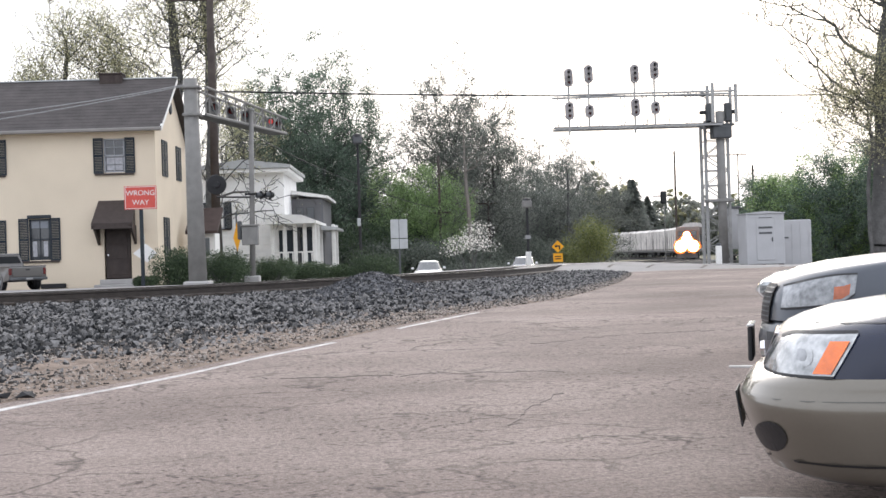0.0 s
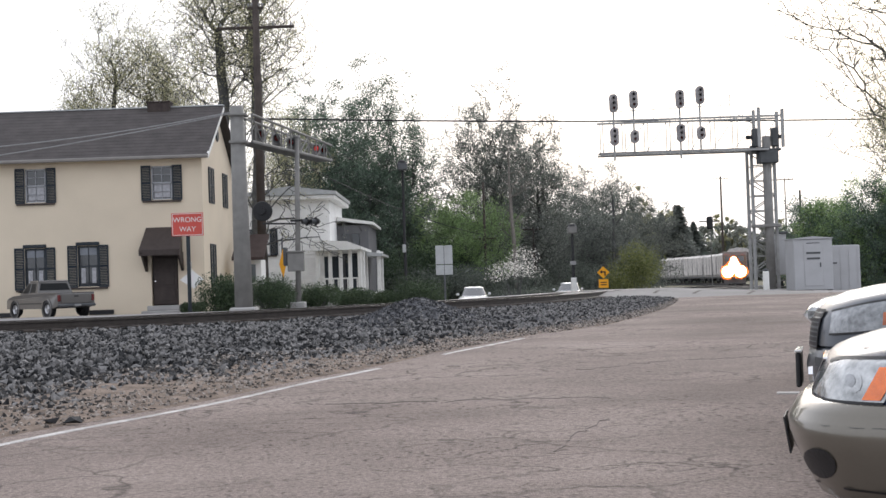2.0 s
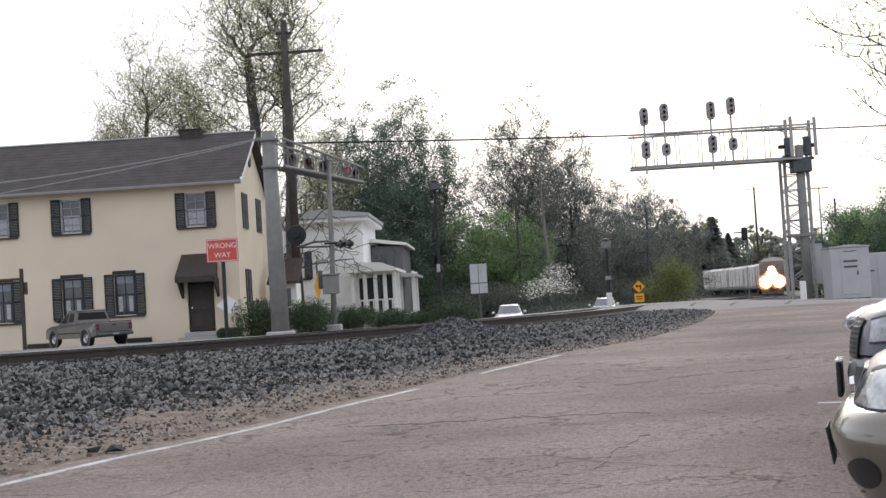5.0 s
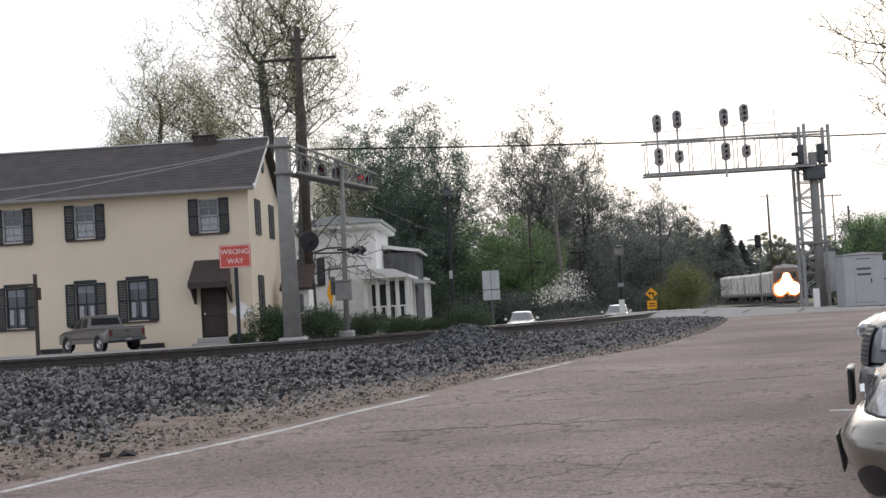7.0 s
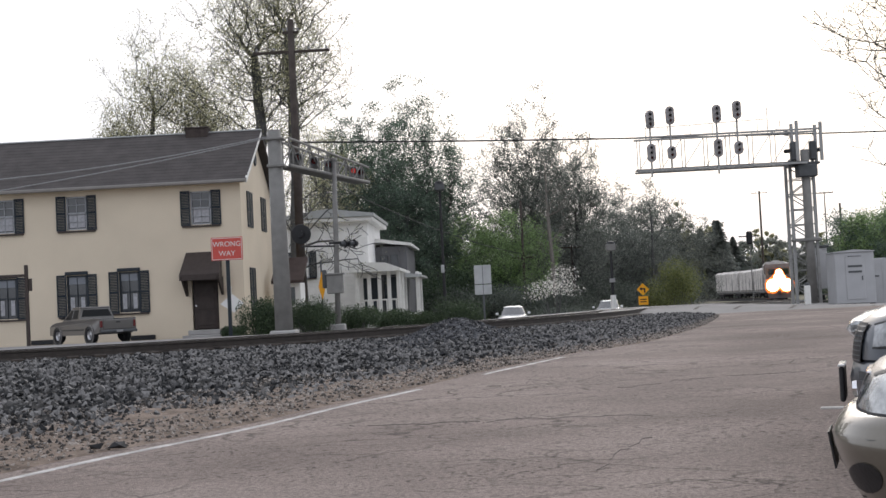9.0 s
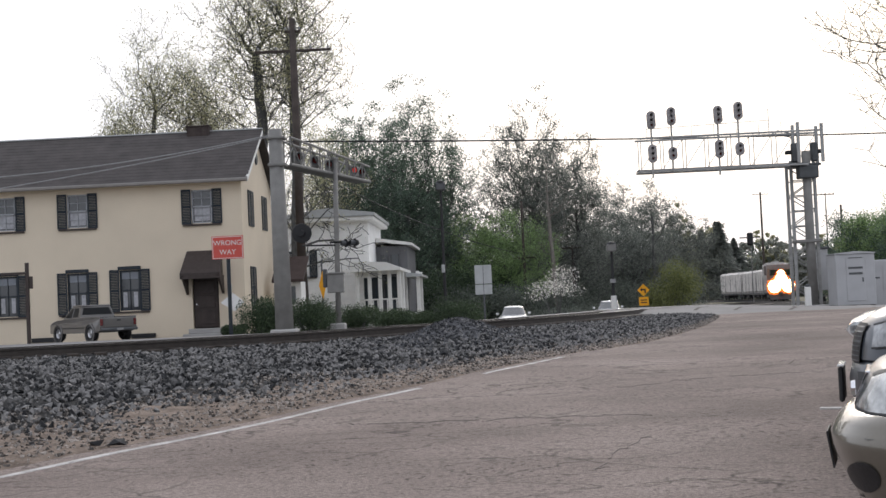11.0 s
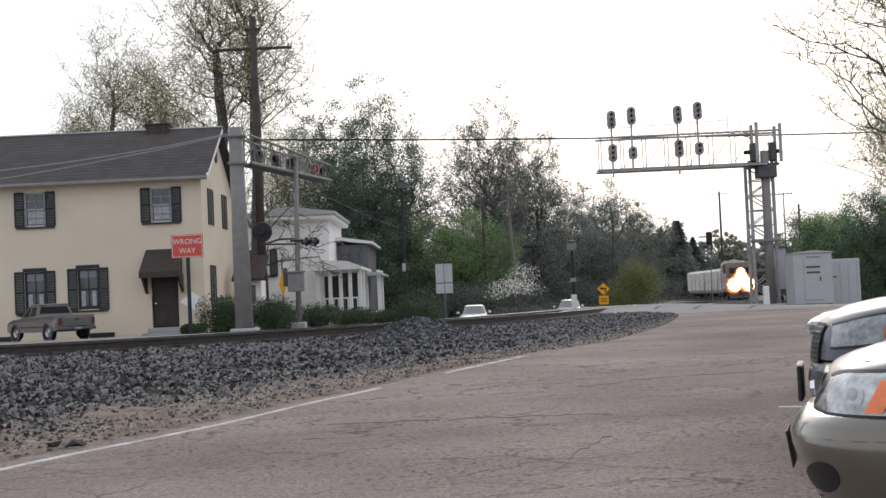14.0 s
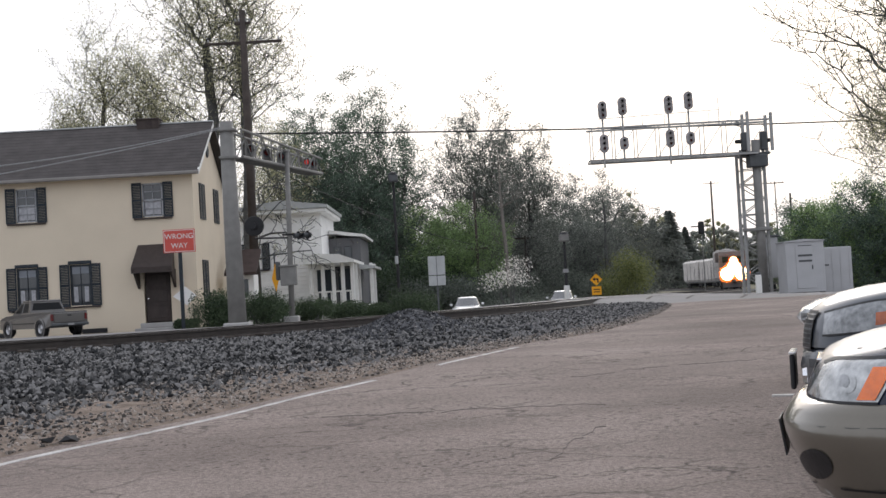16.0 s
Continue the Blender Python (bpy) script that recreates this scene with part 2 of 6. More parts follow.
GOLD = mat("pewter_car_paint", (0.155, 0.140, 0.114), 0.28, 0.45, 0.05, 3, 0, 60, 0.5, 0, 0.8)
SLATE = mat("slate_car_paint", (0.062, 0.07, 0.085), 0.32, 0.3, 0.05, 3, 0, 60, 0.5, 0, 0.35)
CARWHITE = mat("white_car_paint", (0.72, 0.72, 0.72), 0.25, 0, 0.03, 3, 0, 60, 0.6, 0, 1.0)
SILVER = mat("silver_car_paint", (0.115, 0.108, 0.103), 0.35, 0.3, 0.08, 3, 0, 60, 0.5, 0, 0.8)
# Darker copy of the pewter paint for the shade along the bumper crease.
PEWTERDARK = mat("pewter_crease_shade", (0.10, 0.095, 0.085), 0.5, 0.2, 0.1, 3, 0)
CARGLASS = mat("car_glass", (0.012, 0.014, 0.016), 0.04, 0, 0.1, 3, 0, 60, 0.9, 0, 1.0)
PLASTIC = mat("black_plastic", (0.018, 0.018, 0.02), 0.5, 0, 0.15, 8, 0.1)
RUBBER = mat("rubber", (0.02, 0.02, 0.02), 0.9, 0, 0.2, 8, 0.2)
RIM = mat("alloy_rim", (0.45, 0.45, 0.46), 0.35, 0.9, 0.1, 8, 0)
DARKGLASS = mat("dark_truck_glass", (0.010, 0.011, 0.012), 0.35, 0, 0.1, 3, 0, 60, 0.2)
CHROME = mat("chrome", (0.75, 0.75, 0.77), 0.12, 1.0, 0.05, 8, 0)
REFLECTOR = mat("lamp_reflector", (0.24, 0.25, 0.255), 0.18, 0.55, 0.30, 11, 0.25, 26, 0.5, 0, 0.6, (0.50, 0.51, 0.51))
AMBER = mat("amber_lens", (0.80, 0.16, 0.012), 0.2, 0, 0.12, 18, 0.2, 40, 0.6, 0, 1.0)
REDLENS = mat("red_lens", (0.11, 0.010, 0.010), 0.25, 0, 0.2, 18, 0.1, 40, 0.6)
HOPPER = mat("weathered_hopper_paint", (0.52, 0.49, 0.47), 0.8, 0.0, 0.35, 0.9, 0.1, 5)
LOCOSIDE = mat("weathered_locomotive_side", (0.13, 0.105, 0.095), 0.7, 0.0, 0.3, 0.8, 0.05, 5)
LOCO = mat("dark_locomotive_paint", (0.045, 0.045, 0.05), 0.55, 0.1, 0.25, 1.5, 0.05)
HEADLAMP = glow("headlamp_glow", (1.0, 0.78, 0.42), 9.0)
# Orange emission imitates the glare around the headlights; no such housing glows.
GLARE_RIM = glow("headlamp_glare_rim", (1.0, 0.22, 0.04), 0.8)
REDGLOW = glow("red_flasher_glow", (1.0, 0.07, 0.05), 0.16)
CABLE = mat("cable", (0.03, 0.03, 0.032), 0.7, 0, 0.1, 4, 0)
PALECABLE = mat("pale_cable", (0.28, 0.28, 0.28), 0.7, 0, 0.1, 4, 0)


# ---- mesh helpers ----
class Mesh:
    def __init__(self):
        self.v, self.f = [], []

    def add(self, verts, faces):
        k = len(self.v)
        self.v += [tuple(p) for p in verts]
        self.f += [tuple(i + k for i in q) for q in faces]

    def box(self, x0, x1, y0, y1, z0, z1, c=0.0, m=None):
        """A box, its edges cut off by c."""
        c = min(c, (x1 - x0) / 2.1, (y1 - y0) / 2.1, (z1 - z0) / 2.1)
        if c <= 0:
            vs = [(x, y, z) for z in (z0, z1) for y in (y0, y1) for x in (x0, x1)]
            fs = [(0, 2, 3, 1), (4, 5, 7, 6), (0, 1, 5, 4), (2, 6, 7, 3), (0, 4, 6, 2), (1, 3, 7, 5)]
        else:
            bm = bmesh.new()
            bmesh.ops.create_cube(bm, size=1)
            for v in bm.verts:
                v.co = ((x0 + x1) / 2 + v.co.x * (x1 - x0), (y0 + y1) / 2 + v.co.y * (y1 - y0), (z0 + z1) / 2 + v.co.z * (z1 - z0))
            bmesh.ops.bevel(bm, geom=bm.edges[:], offset=c, segments=1, affect="EDGES")
            bm.verts.index_update()
            vs, fs = [v.co.copy() for v in bm.verts], [[v.index for v in f.verts] for f in bm.faces]
            bm.free()
        if m is not None:
            vs = [m @ Vector(p) for p in vs]
        self.add(vs, fs)
        return self

    def tube(self, p, q, r0, r1=None, n=8, caps=True):
        p, q = Vector(p), Vector(q)
        r1 = r0 if r1 is None else r1
        d = (q - p).normalized()
        a = d.cross(Vector((0, 0, 1)) if abs(d.z) < 0.9 else Vector((1, 0, 0))).normalized()
        b = d.cross(a)
        k = len(self.v)
        for c, r in ((p, r0), (q, r1)):
            for i in range(n):
                t = 2 * math.pi * i / n
                self.v.append(tuple(c + a * (r * math.cos(t)) + b * (r * math.sin(t))))
        self.f += [(k + i, k + (i + 1) % n, k + n + (i + 1) % n, k + n + i) for i in range(n)]
        if caps:
            self.f += [tuple(k + n - 1 - i for i in range(n)), tuple(k + n + i for i in range(n))]
        return self

    def line(self, pts, r, n=6):
        for a, b in zip(pts[:-1], pts[1:]):
            self.tube(a, b, r, r, n)
        return self

    def prism(self, outline, y0, y1, axis="y"):
        """An outline of (a, z) pairs, drawn out along an axis."""
        n = len(outline)
        pt = (lambda a, z, y: (a, y, z)) if axis == "y" else ((lambda a, z, y: (y, a, z)) if axis == "x" else (lambda a, z, y: (a, z, y)))
        self.add([pt(a, z, y0) for a, z in outline] + [pt(a, z, y1) for a, z in outline],
                 [tuple(range(n)), tuple(reversed(range(n, 2 * n)))] + [(i, n + i, n + (i + 1) % n, (i + 1) % n) for i in range(n)])
        return self

    def grid(self, rows):
        n, k = len(rows[0]), len(self.v)
        for r in rows:
            self.v += [tuple(p) for p in r]
        self.f += [(k + i * n + j, k + i * n + j + 1, k + (i + 1) * n + j + 1, k + (i + 1) * n + j) for i in range(len(rows) - 1) for j in range(n - 1)]
        return self

    def lathe(self, profile, centre, axis, n=16):
        """A profile of (radius, along) turned about an axis."""
        c, d = Vector(centre), Vector(axis).normalized()
        a = d.cross(Vector((0, 0, 1)) if abs(d.z) < 0.9 else Vector((1, 0, 0))).normalized()
        b = d.cross(a)
        rows = [[c + d * h + a * (r * math.cos(2 * math.pi * i / n)) + b * (r * math.sin(2 * math.pi * i / n)) for i in range(n + 1)] for r, h in profile]
        return self.grid(rows)

    def data(self, name, material, smooth=False):
        me = bpy.data.meshes.new(name)
        me.from_pydata(self.v, [], self.f)
        me.materials.append(material)
        if smooth:
            me.polygons.foreach_set("use_smooth", [True] * len(me.polygons))
        me.update()
        return me


def part(name, mesh, material, parent=None, label="", smooth=False, kind="", weld=False):
    bm = bmesh.new()
    me = mesh.data(name, material, smooth)
    bm.from_mesh(me)
    if weld:
        bmesh.ops.remove_doubles(bm, verts=bm.verts[:], dist=.0005)
    if len(me.polygons) < 60000:
        bmesh.ops.recalc_face_normals(bm, faces=bm.faces[:])
        bm.to_mesh(me)
    bm.free()
    ob = new(name, me)
    ob.parent = parent
    return tagged(ob, label, "", "", kind)


def empty(name, m, label, category, group="", kind=""):
    ob = new(name)
    ob.matrix_basis = m
    return tagged(ob, label, category, group, kind)


def curve_points(ctrl, step=1.0):
    """Evenly spaced points on a smooth curve through the control points."""
    c = [Vector(p) for p in ctrl]
    c = [2 * c[0] - c[1]] + c + [2 * c[-1] - c[-2]]
    dense = []
    for i in range(1, len(c) - 2):
        a, b, d, e = c[i - 1:i + 3]
        for k in range(24):
            t = k / 24
            dense.append(0.5 * (2 * b + (d - a) * t + (2 * a - 5 * b + 4 * d - e) * t * t + (3 * b - a - 3 * d + e) * t ** 3))
    dense.append(c[-2])
    out, left = [dense[0]], step
    for a, b in zip(dense[:-1], dense[1:]):
        seg = (b - a).length
        pos = 0.0
        while seg - pos >= left:
            pos += left
            out.append(a.lerp(b, pos / seg))
            left = step
        left -= seg - pos
    return out


# ---- ground, parking lot, railway ----
def ground(x, y):
    return float(np.interp(y, [-400, 6.5, 10, 16, 24, 48, 55, 65, 85, 110, 400, 4000], [0, 0, 0.18, 0.36, 0.44, 0.44, 0.30, 0.14, -0.6, -0.95, -1.0, -6.0]))


def sheet(xs, ys, lift=0.0, rough=0.0):
    m = Mesh()
    m.grid([[(x, y, ground(x, y) + lift + (rough * noise.noise((x * 0.3, y * 0.3, 0)) if rough else 0)) for x in xs] for y in ys])
    return m


def steps(stops, n):
    return [a + (b - a) * i / n for a, b in zip(stops[:-1], stops[1:]) for i in range(n)] + [stops[-1]]


tagged(part("ground", sheet(steps([-3000, -300, -60, 60, 300, 3000], 8), steps([-1500, -20, 0, 6.5, 10, 16, 24, 48, 65, 85, 110, 400, 4000], 4), -0.06), EARTH), "bare brownish grassy ground of the whole place", "ground", "", "structure")

EDGE = [(-14, -12), (-8.5, 2.5), (-4.6, 7.6), (-3.21, 9.73), (-2.25, 11.44), (-1.58, 12.98), (-0.91, 14.41), (-0.27, 15.75), (0.85, 18.68), (1.79, 20.5), (3.09, 23.9), (5.2, 33), (7.6, 46)]
NEAR_RAIL = [(-90, 17, .70), (-50, 19, .70), (-30, 21.8, .70), (-18, 23.9, .70), (-11.5, 25.2, .70), (-8.5, 26.0, .70), (-6.2, 27.0, .70), (-4.4, 28.6, .70), (-2.3, 31.2, .70), (-0.3, 34.0, .70),
             (1.8, 37.4, .70), (3.7, 42.0, .70), (7.1, 54.5, .66), (12.6, 74, .5), (21.6, 108, .2), (30.3, 142, -.15), (33.4, 155.5, -.28), (37.1, 178, -.5), (43.6, 205, -.55), (48.6, 240, -.6), (49.2, 268, -.6), (47.7, 277, -.6), (45.9, 290, -.6), (43, 305, -.6), (37, 330, -.6), (27, 360, -.6)]
edge = curve_points([(x, y, 0) for x, y in EDGE], 0.25)
rail = curve_points(NEAR_RAIL, 0.5)


def side(pts, i, off):
    """The point beside the i-th one; off is counted to the far side of the track."""
    a, b = pts[max(0, i - 1)], pts[min(len(pts) - 1, i + 1)]
    d = (b - a).normalized()
    return pts[i] + Vector((-d.y, d.x, 0)).normalized() * off


def edge_x(y):
    return float(np.interp(y, [p.y for p in edge], [p.x for p in edge]))


lot = Mesh()
lot.grid([[(x, y, ground(x, y) + 0.012 * noise.noise((x * 0.4, y * 0.4, 3))) for x in [edge_x(y) - 0.5 + (30.5 - edge_x(y)) * (k / 24) ** 1.5 for k in range(25)]] for y in steps([-12, 6.5, 16, 46], 24)])
tagged(part("pavement", lot, ASPHALT, None, "", True), "worn cracked grey asphalt of the parking lot", "asphalt", "", "structure")


def stripe(pts, w, material, name, label):
    m = Mesh()
    m.grid([[side(pts, i, o) + Vector((0, 0, ground(0, pts[i].y) + dz - pts[i].z + 0.012 * noise.noise((pts[i].x * 0.4, pts[i].y * 0.4, 3)))) for o, dz in ((-w / 2 - .012, -.02), (-w / 2 + 0.02 * random.random(), .005), (w / 2 - 0.02 * random.random(), .005), (w / 2 + .012, -.02))] for i in range(len(pts))])
    return tagged(part(name, m, material), label, "marking", "", "structure")


stripe([side(edge, i, -0.09) for i in range(len(edge)) if 3 < edge[i].y < 14.5], 0.085, PAINT_LINE, "edge_line", "worn white painted line along the lot edge")
stripe([side(edge, i, -0.09) for i in range(len(edge)) if 15.6 < edge[i].y < 18.7], 0.07, PAINT_LINE, "edge_line", "nearly worn off white line along the lot edge")
CARX = Vector((math.cos(radians(-16)), math.sin(radians(-16)), 0))
for x, y in ((1.50, 6.35), (2.55, 11.0)):
    m = Mesh()
    p = Vector((x, y, 0))
    s = Vector((-CARX.y, CARX.x, 0)) * 0.05
    m.grid([[(*(p + CARX * (0.45 * k) + s * q).xy, ground(0, (p + CARX * (0.45 * k)).y) + dz) for q, dz in ((-1.2, -.03), (-1, .014), (1, .014), (1.2, -.03))] for k in range(11)])
    tagged(part("stall_line", m, PAINT_LINE), "white painted line between two parking stalls", "marking", "parking stall lines", "structure")



def crack(points, w, seed):
    """A jagged tar-dark crack in the asphalt along the points."""
    rg = random.Random(seed)
    pts = [q + Vector((rg.uniform(-.05, .05), rg.uniform(-.09, .09), 0)) for q in curve_points([(x, y, 0) for x, y in points], 0.10)]
    m, run = Mesh(), []
    for k, q in enumerate(pts):
        z = ground(q.x, q.y) + 0.012 * noise.noise((q.x * 0.4, q.y * 0.4, 3))
        ww = w * rg.uniform(.05, 1.0)
        run.append([(q.x, q.y - ww * .5 - .004, z - .015), (q.x, q.y - ww * .5, z + .003), (q.x, q.y + ww * .5, z + .003), (q.x, q.y + ww * .5 + .004, z - .015)])
        if len(run) > 1 and (rg.random() < .14 or k == len(pts) - 1):
            m.grid(run)
            run = []
    tagged(part("crack", m, TAR), "jagged dark crack in the worn asphalt", "crack", "asphalt cracks", "structure")


CRACKS = [[(-1.3, 11.35), (-.4, 11.2), (.5, 11.25), (1.3, 11.05)], [(1.2, 13.5), (2.2, 14.2), (3.2, 14.3)], [(.6, 8.6), (.75, 9.2), (1.1, 9.9)]]
for k, c in enumerate(CRACKS):
    crack(c, .022 if c[0][1] < 9.5 else .035, k)

# ballast bed between the lot and the track, with a heap on it
MOUND = Vector((-0.75, 26.0))
e_n = [p for p in edge if p.y > 2.6 and p.y < 41]
r_n = [p for p in rail if p.x > -24 and p.y < 49]
NB = 150


def along(pts, t):
    k = min(len(pts) - 1.001, max(0, t * (len(pts) - 1)))
    return pts[int(k)].lerp(pts[int(k) + 1], k - int(k))


def bed(t, f):
    a, b = along(e_n, t), along(r_n, t)
    p = a.lerp(b, f)
    g = ground(p.x, p.y)
    rise = max(0, min(1, (f - 0.16) / 0.62))
    rise = rise * rise * (3 - 2 * rise)
    z = g - 0.03 + 0.052 * min(1, f * 40) + (b.z - 0.25 - g) * rise
    q = (Vector((p.x, p.y)) - MOUND)
    q.x /= .95
    q.y /= 2.0
    z += 0.38 * math.exp(-q.length_squared * 1.3)
    z += (0.05 * noise.noise((p.x * 1.1, p.y * 1.1, 5)) + 0.03 * noise.noise((p.x * 3, p.y * 3, 1))) * min(1, f * 5)
    return Vector((p.x, p.y, z))


ballast = empty("ballast", pose(0, 0, 0), "grey crushed stone ballast beside the track", "ballast", "", "structure")
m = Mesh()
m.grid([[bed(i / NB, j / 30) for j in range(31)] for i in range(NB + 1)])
part("shaded_gravel_bed", m, SHADED_GRAVEL, ballast)
m = Mesh()
m.grid([[bed(i / NB, f) + Vector((0, 0, 0.012)) for f in (0.0, 0.025, 0.06, 0.11 + 0.04 * noise.noise((i * 0.15, 0, 0)), 0.13 + 0.05 * noise.noise((i * 0.13, 4, 0)))] for i in range(NB + 1)])
part("sandy_shoulder", m, SAND, ballast, "sandy brown shoulder strewn with gravel")

OCTA = np.array([(1, 0, 0), (-1, 0, 0), (0, 1, 0), (0, -1, 0), (0, 0, 1), (0, 0, -1)], float)
OFACE = [(0, 2, 4), (2, 1, 4), (1, 3, 4), (3, 0, 4), (2, 0, 5), (1, 2, 5), (3, 1, 5), (0, 3, 5)]


def stones(n, rng, place, size):
    m = Mesh()
    for _ in range(n):
        p, s = place(rng), size(rng)
        rot = np.array(Euler((rng.uniform(0, 6.3), rng.uniform(0, 6.3), rng.uniform(0, 6.3))).to_matrix())
        v = (OCTA * (rng.uniform(.55, 1.0), rng.uniform(.45, .85), rng.uniform(.4, .8)) + np.array([rng.uniform(-.28, .28) for _ in range(18)]).reshape(6, 3)) @ rot * s
        k = len(m.v)
        m.v += [(p.x + a, p.y + b, p.z + c) for a, b, c in v.tolist()]
        m.f += [(a + k, b + k, c + k) for a, b, c in OFACE]
    return m


def on_bed(rng):
    t = 0.03 + 0.97 * rng.random()
    return bed(t, 0.055 + 0.05 * noise.noise((t * 20, 4, 0)) + 0.905 * rng.random() ** 0.97)


def on_shoulder(rng):
    return bed(0.03 + 0.97 * rng.random(), 0.012 + 0.17 * rng.random() ** 1.2) + Vector((0, 0, 0.01))


def on_mound(rng):
    a, r = rng.uniform(0, 6.3), abs(rng.gauss(0, 0.8))
    x, y = MOUND.x + 1.05 * r * math.cos(a), MOUND.y + 1.9 * r * math.sin(a)
    q = Vector(((x - MOUND.x) / .95, (y - MOUND.y) / 2.0))
    g = 0.47
    return Vector((x, y, g + 0.38 * math.exp(-q.length_squared * 1.3)))


rng = random.Random(5)
part("stones", stones(50000, rng, on_bed, lambda r: r.uniform(.02, .066)), STONE, ballast, "", False, "stuff")
part("stones", stones(26000, rng, lambda r: bed(0.03 + 0.97 * r.random(), 0.085 + 0.90 * r.random()) + Vector((0, 0, .02)), lambda r: r.uniform(.025, .07)), STONE, ballast, "", False, "stuff")
part("stones", stones(30000, rng, on_shoulder, lambda r: r.uniform(.010, .036)), WARMSTONE, ballast, "small scattered gravel", False, "stuff")
part("stones", stones(11000, rng, on_mound, lambda r: r.uniform(.035, .08)), mat("dark_ballast_stone", (0.022, 0.023, 0.027), 0.8, 0, 0.3, 6, 0.3, 40, 0.3, 0.8, 0, (0.085, 0.086, 0.092)), ballast, "heap of dark fresh ballast", False, "stuff")

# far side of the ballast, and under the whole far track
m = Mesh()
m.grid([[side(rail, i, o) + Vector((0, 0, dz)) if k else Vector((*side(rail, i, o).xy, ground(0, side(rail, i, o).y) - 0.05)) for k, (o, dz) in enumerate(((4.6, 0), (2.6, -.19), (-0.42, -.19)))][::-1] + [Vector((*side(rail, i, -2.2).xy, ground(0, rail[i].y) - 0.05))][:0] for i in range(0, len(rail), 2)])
part("shaded_gravel_bed", m, SHADED_GRAVEL, ballast)
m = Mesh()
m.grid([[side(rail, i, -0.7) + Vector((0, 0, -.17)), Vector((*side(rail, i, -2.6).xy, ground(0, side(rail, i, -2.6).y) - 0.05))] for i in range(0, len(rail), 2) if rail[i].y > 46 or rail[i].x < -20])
part("shaded_gravel_bed", m, SHADED_GRAVEL, ballast)

track = empty("railway_track", pose(0, 0, 0), "single railway track on dark wooden ties", "railway track", "", "structure")
PROFILE = [(-.075, -.17), (.075, -.17), (.075, -.155), (.012, -.135), (.012, -.045), (.036, -.035), (.036, 0), (-.036, 0), (-.036, -.035), (-.012, -.045), (-.012, -.135), (-.075, -.155)]
for off in (0, 1.51):
    m = Mesh()
    m.grid([[side(rail, i, off + a) + Vector((0, 0, z)) for a, z in PROFILE + PROFILE[:1]] for i in range(len(rail))])
    r = part("rail", m, RAIL, track, "rusty steel rail")
    m = Mesh()
    m.grid([[side(rail, i, off + a) + Vector((0, 0, 0.004)) for a in (-.034, .034)] for i in range(len(rail))])
    part("rail_head", m, RAILTOP, r, "worn shiny rail head")
tie = Mesh().box(-1.25, 1.25, -.11, .11, -.17, 0, .015).data("tie", TIE)
far_ties = Mesh()
for k, i in enumerate(range(40, len(rail), 1)):
    c = side(rail, i, 0.755)
    a, b = rail[i - 1], rail[min(len(rail) - 1, i + 1)]
    mm = Matrix.Translation(c + Vector((0, 0, -.155))) @ pose(0, 0, 0, 0, 0, math.degrees(math.atan2(b.y - a.y, b.x - a.x)) + 90)
    if -22 < c.x and c.y < 60:
        t = new("tie", tie)
        t.parent, t.matrix_basis = track, mm
    elif c.y < 200:
        far_ties.box(-1.25, 1.25, -.11, .11, -.17, 0, 0, mm)
part("ties", far_ties, TIE, track, "", False, "stuff")

# level crossing: asphalt ramps up to the rails
cross = Mesh()
ci = [i for i in range(len(rail)) if 43 < rail[i].y < 67 and rail[i].x > 0]


def crossing_z(p, o, c):
    g = ground(p.x, p.y) + 0.012
    w = max(0, min(1, (c.y - 44) / 4, (66 - c.y) / 4))
    w = w * w * (3 - 2 * w)
    top = c.z - 0.19 + 0.178 * w
    d = max(0, -0.9 - o, o - 2.4)
    f = max(0, 1 - d / (2.2 + 4.3 * w))
    return g + (top - g) * f - 0.05 * (1 - w)


OFFS = [-16, -12, -8, -6, -4.5, -3, -2, -1.4, -0.9, -0.1, 0.1, 1.4, 1.6, 2.4, 3, 4, 6, 8, 10, 13]
cross.grid([[Vector((*side(rail, i, o).xy, crossing_z(side(rail, i, o), o, rail[i]))) for o in OFFS] for i in ci])
tagged(part("road", cross, STREET, None, "", True), "grey asphalt road rising over the railway crossing", "road", "", "structure")
for o0, o1 in ((-0.85, -0.06), (0.10, 1.41), (1.57, 2.35)):
    for k in range(4):
        seg = [i for i in ci if 49.2 + k * 3 < rail[i].y < 52.1 + k * 3]
        m = Mesh()
        m.grid([[Vector((*side(rail, i, o).xy, rail[i].z + (0.004 if 0 < j < 3 else -0.06))) for j, o in enumerate((o0, o0 + .02, o1 - .02, o1))] for i in seg])
        tagged(part("crossing_panel", m, PANEL), "stained grey concrete panel of the level crossing", "panel", "crossing panels", "structure")
for o in (-1.7, -3.1, -4.9, -7.5):
    m = Mesh()
    m.grid([[Vector((*side(rail, i, o + e + .25 * noise.noise((i * .2, o, 0))).xy, crossing_z(side(rail, i, o + e), o + e, rail[i]) + 0.006)) for e in (-.06, .06)] for i in ci if 46 < rail[i].y < 64])
    tagged(part("tar_seam", m, TAR), "dark tar seam across the road at the crossing", "seam", "tar seams", "structure")
strip = Mesh()
strip.grid([[Vector((*side(rail, i, o).xy, ground(0, side(rail, i, o).y) - 0.03)) for o in (4.3, 8, 12.5)] for i in range(0, len(rail), 2) if rail[i].y < 130])
tagged(part("road", strip, STREET), "pale asphalt street behind the railway track", "road", "", "structure")
tagged(part("pavement", sheet(steps([-70, -4.5], 20), steps([38, 48, 55.2], 8), -0.02), STREET), "pale paved forecourt before the cream house", "pavement", "", "structure")


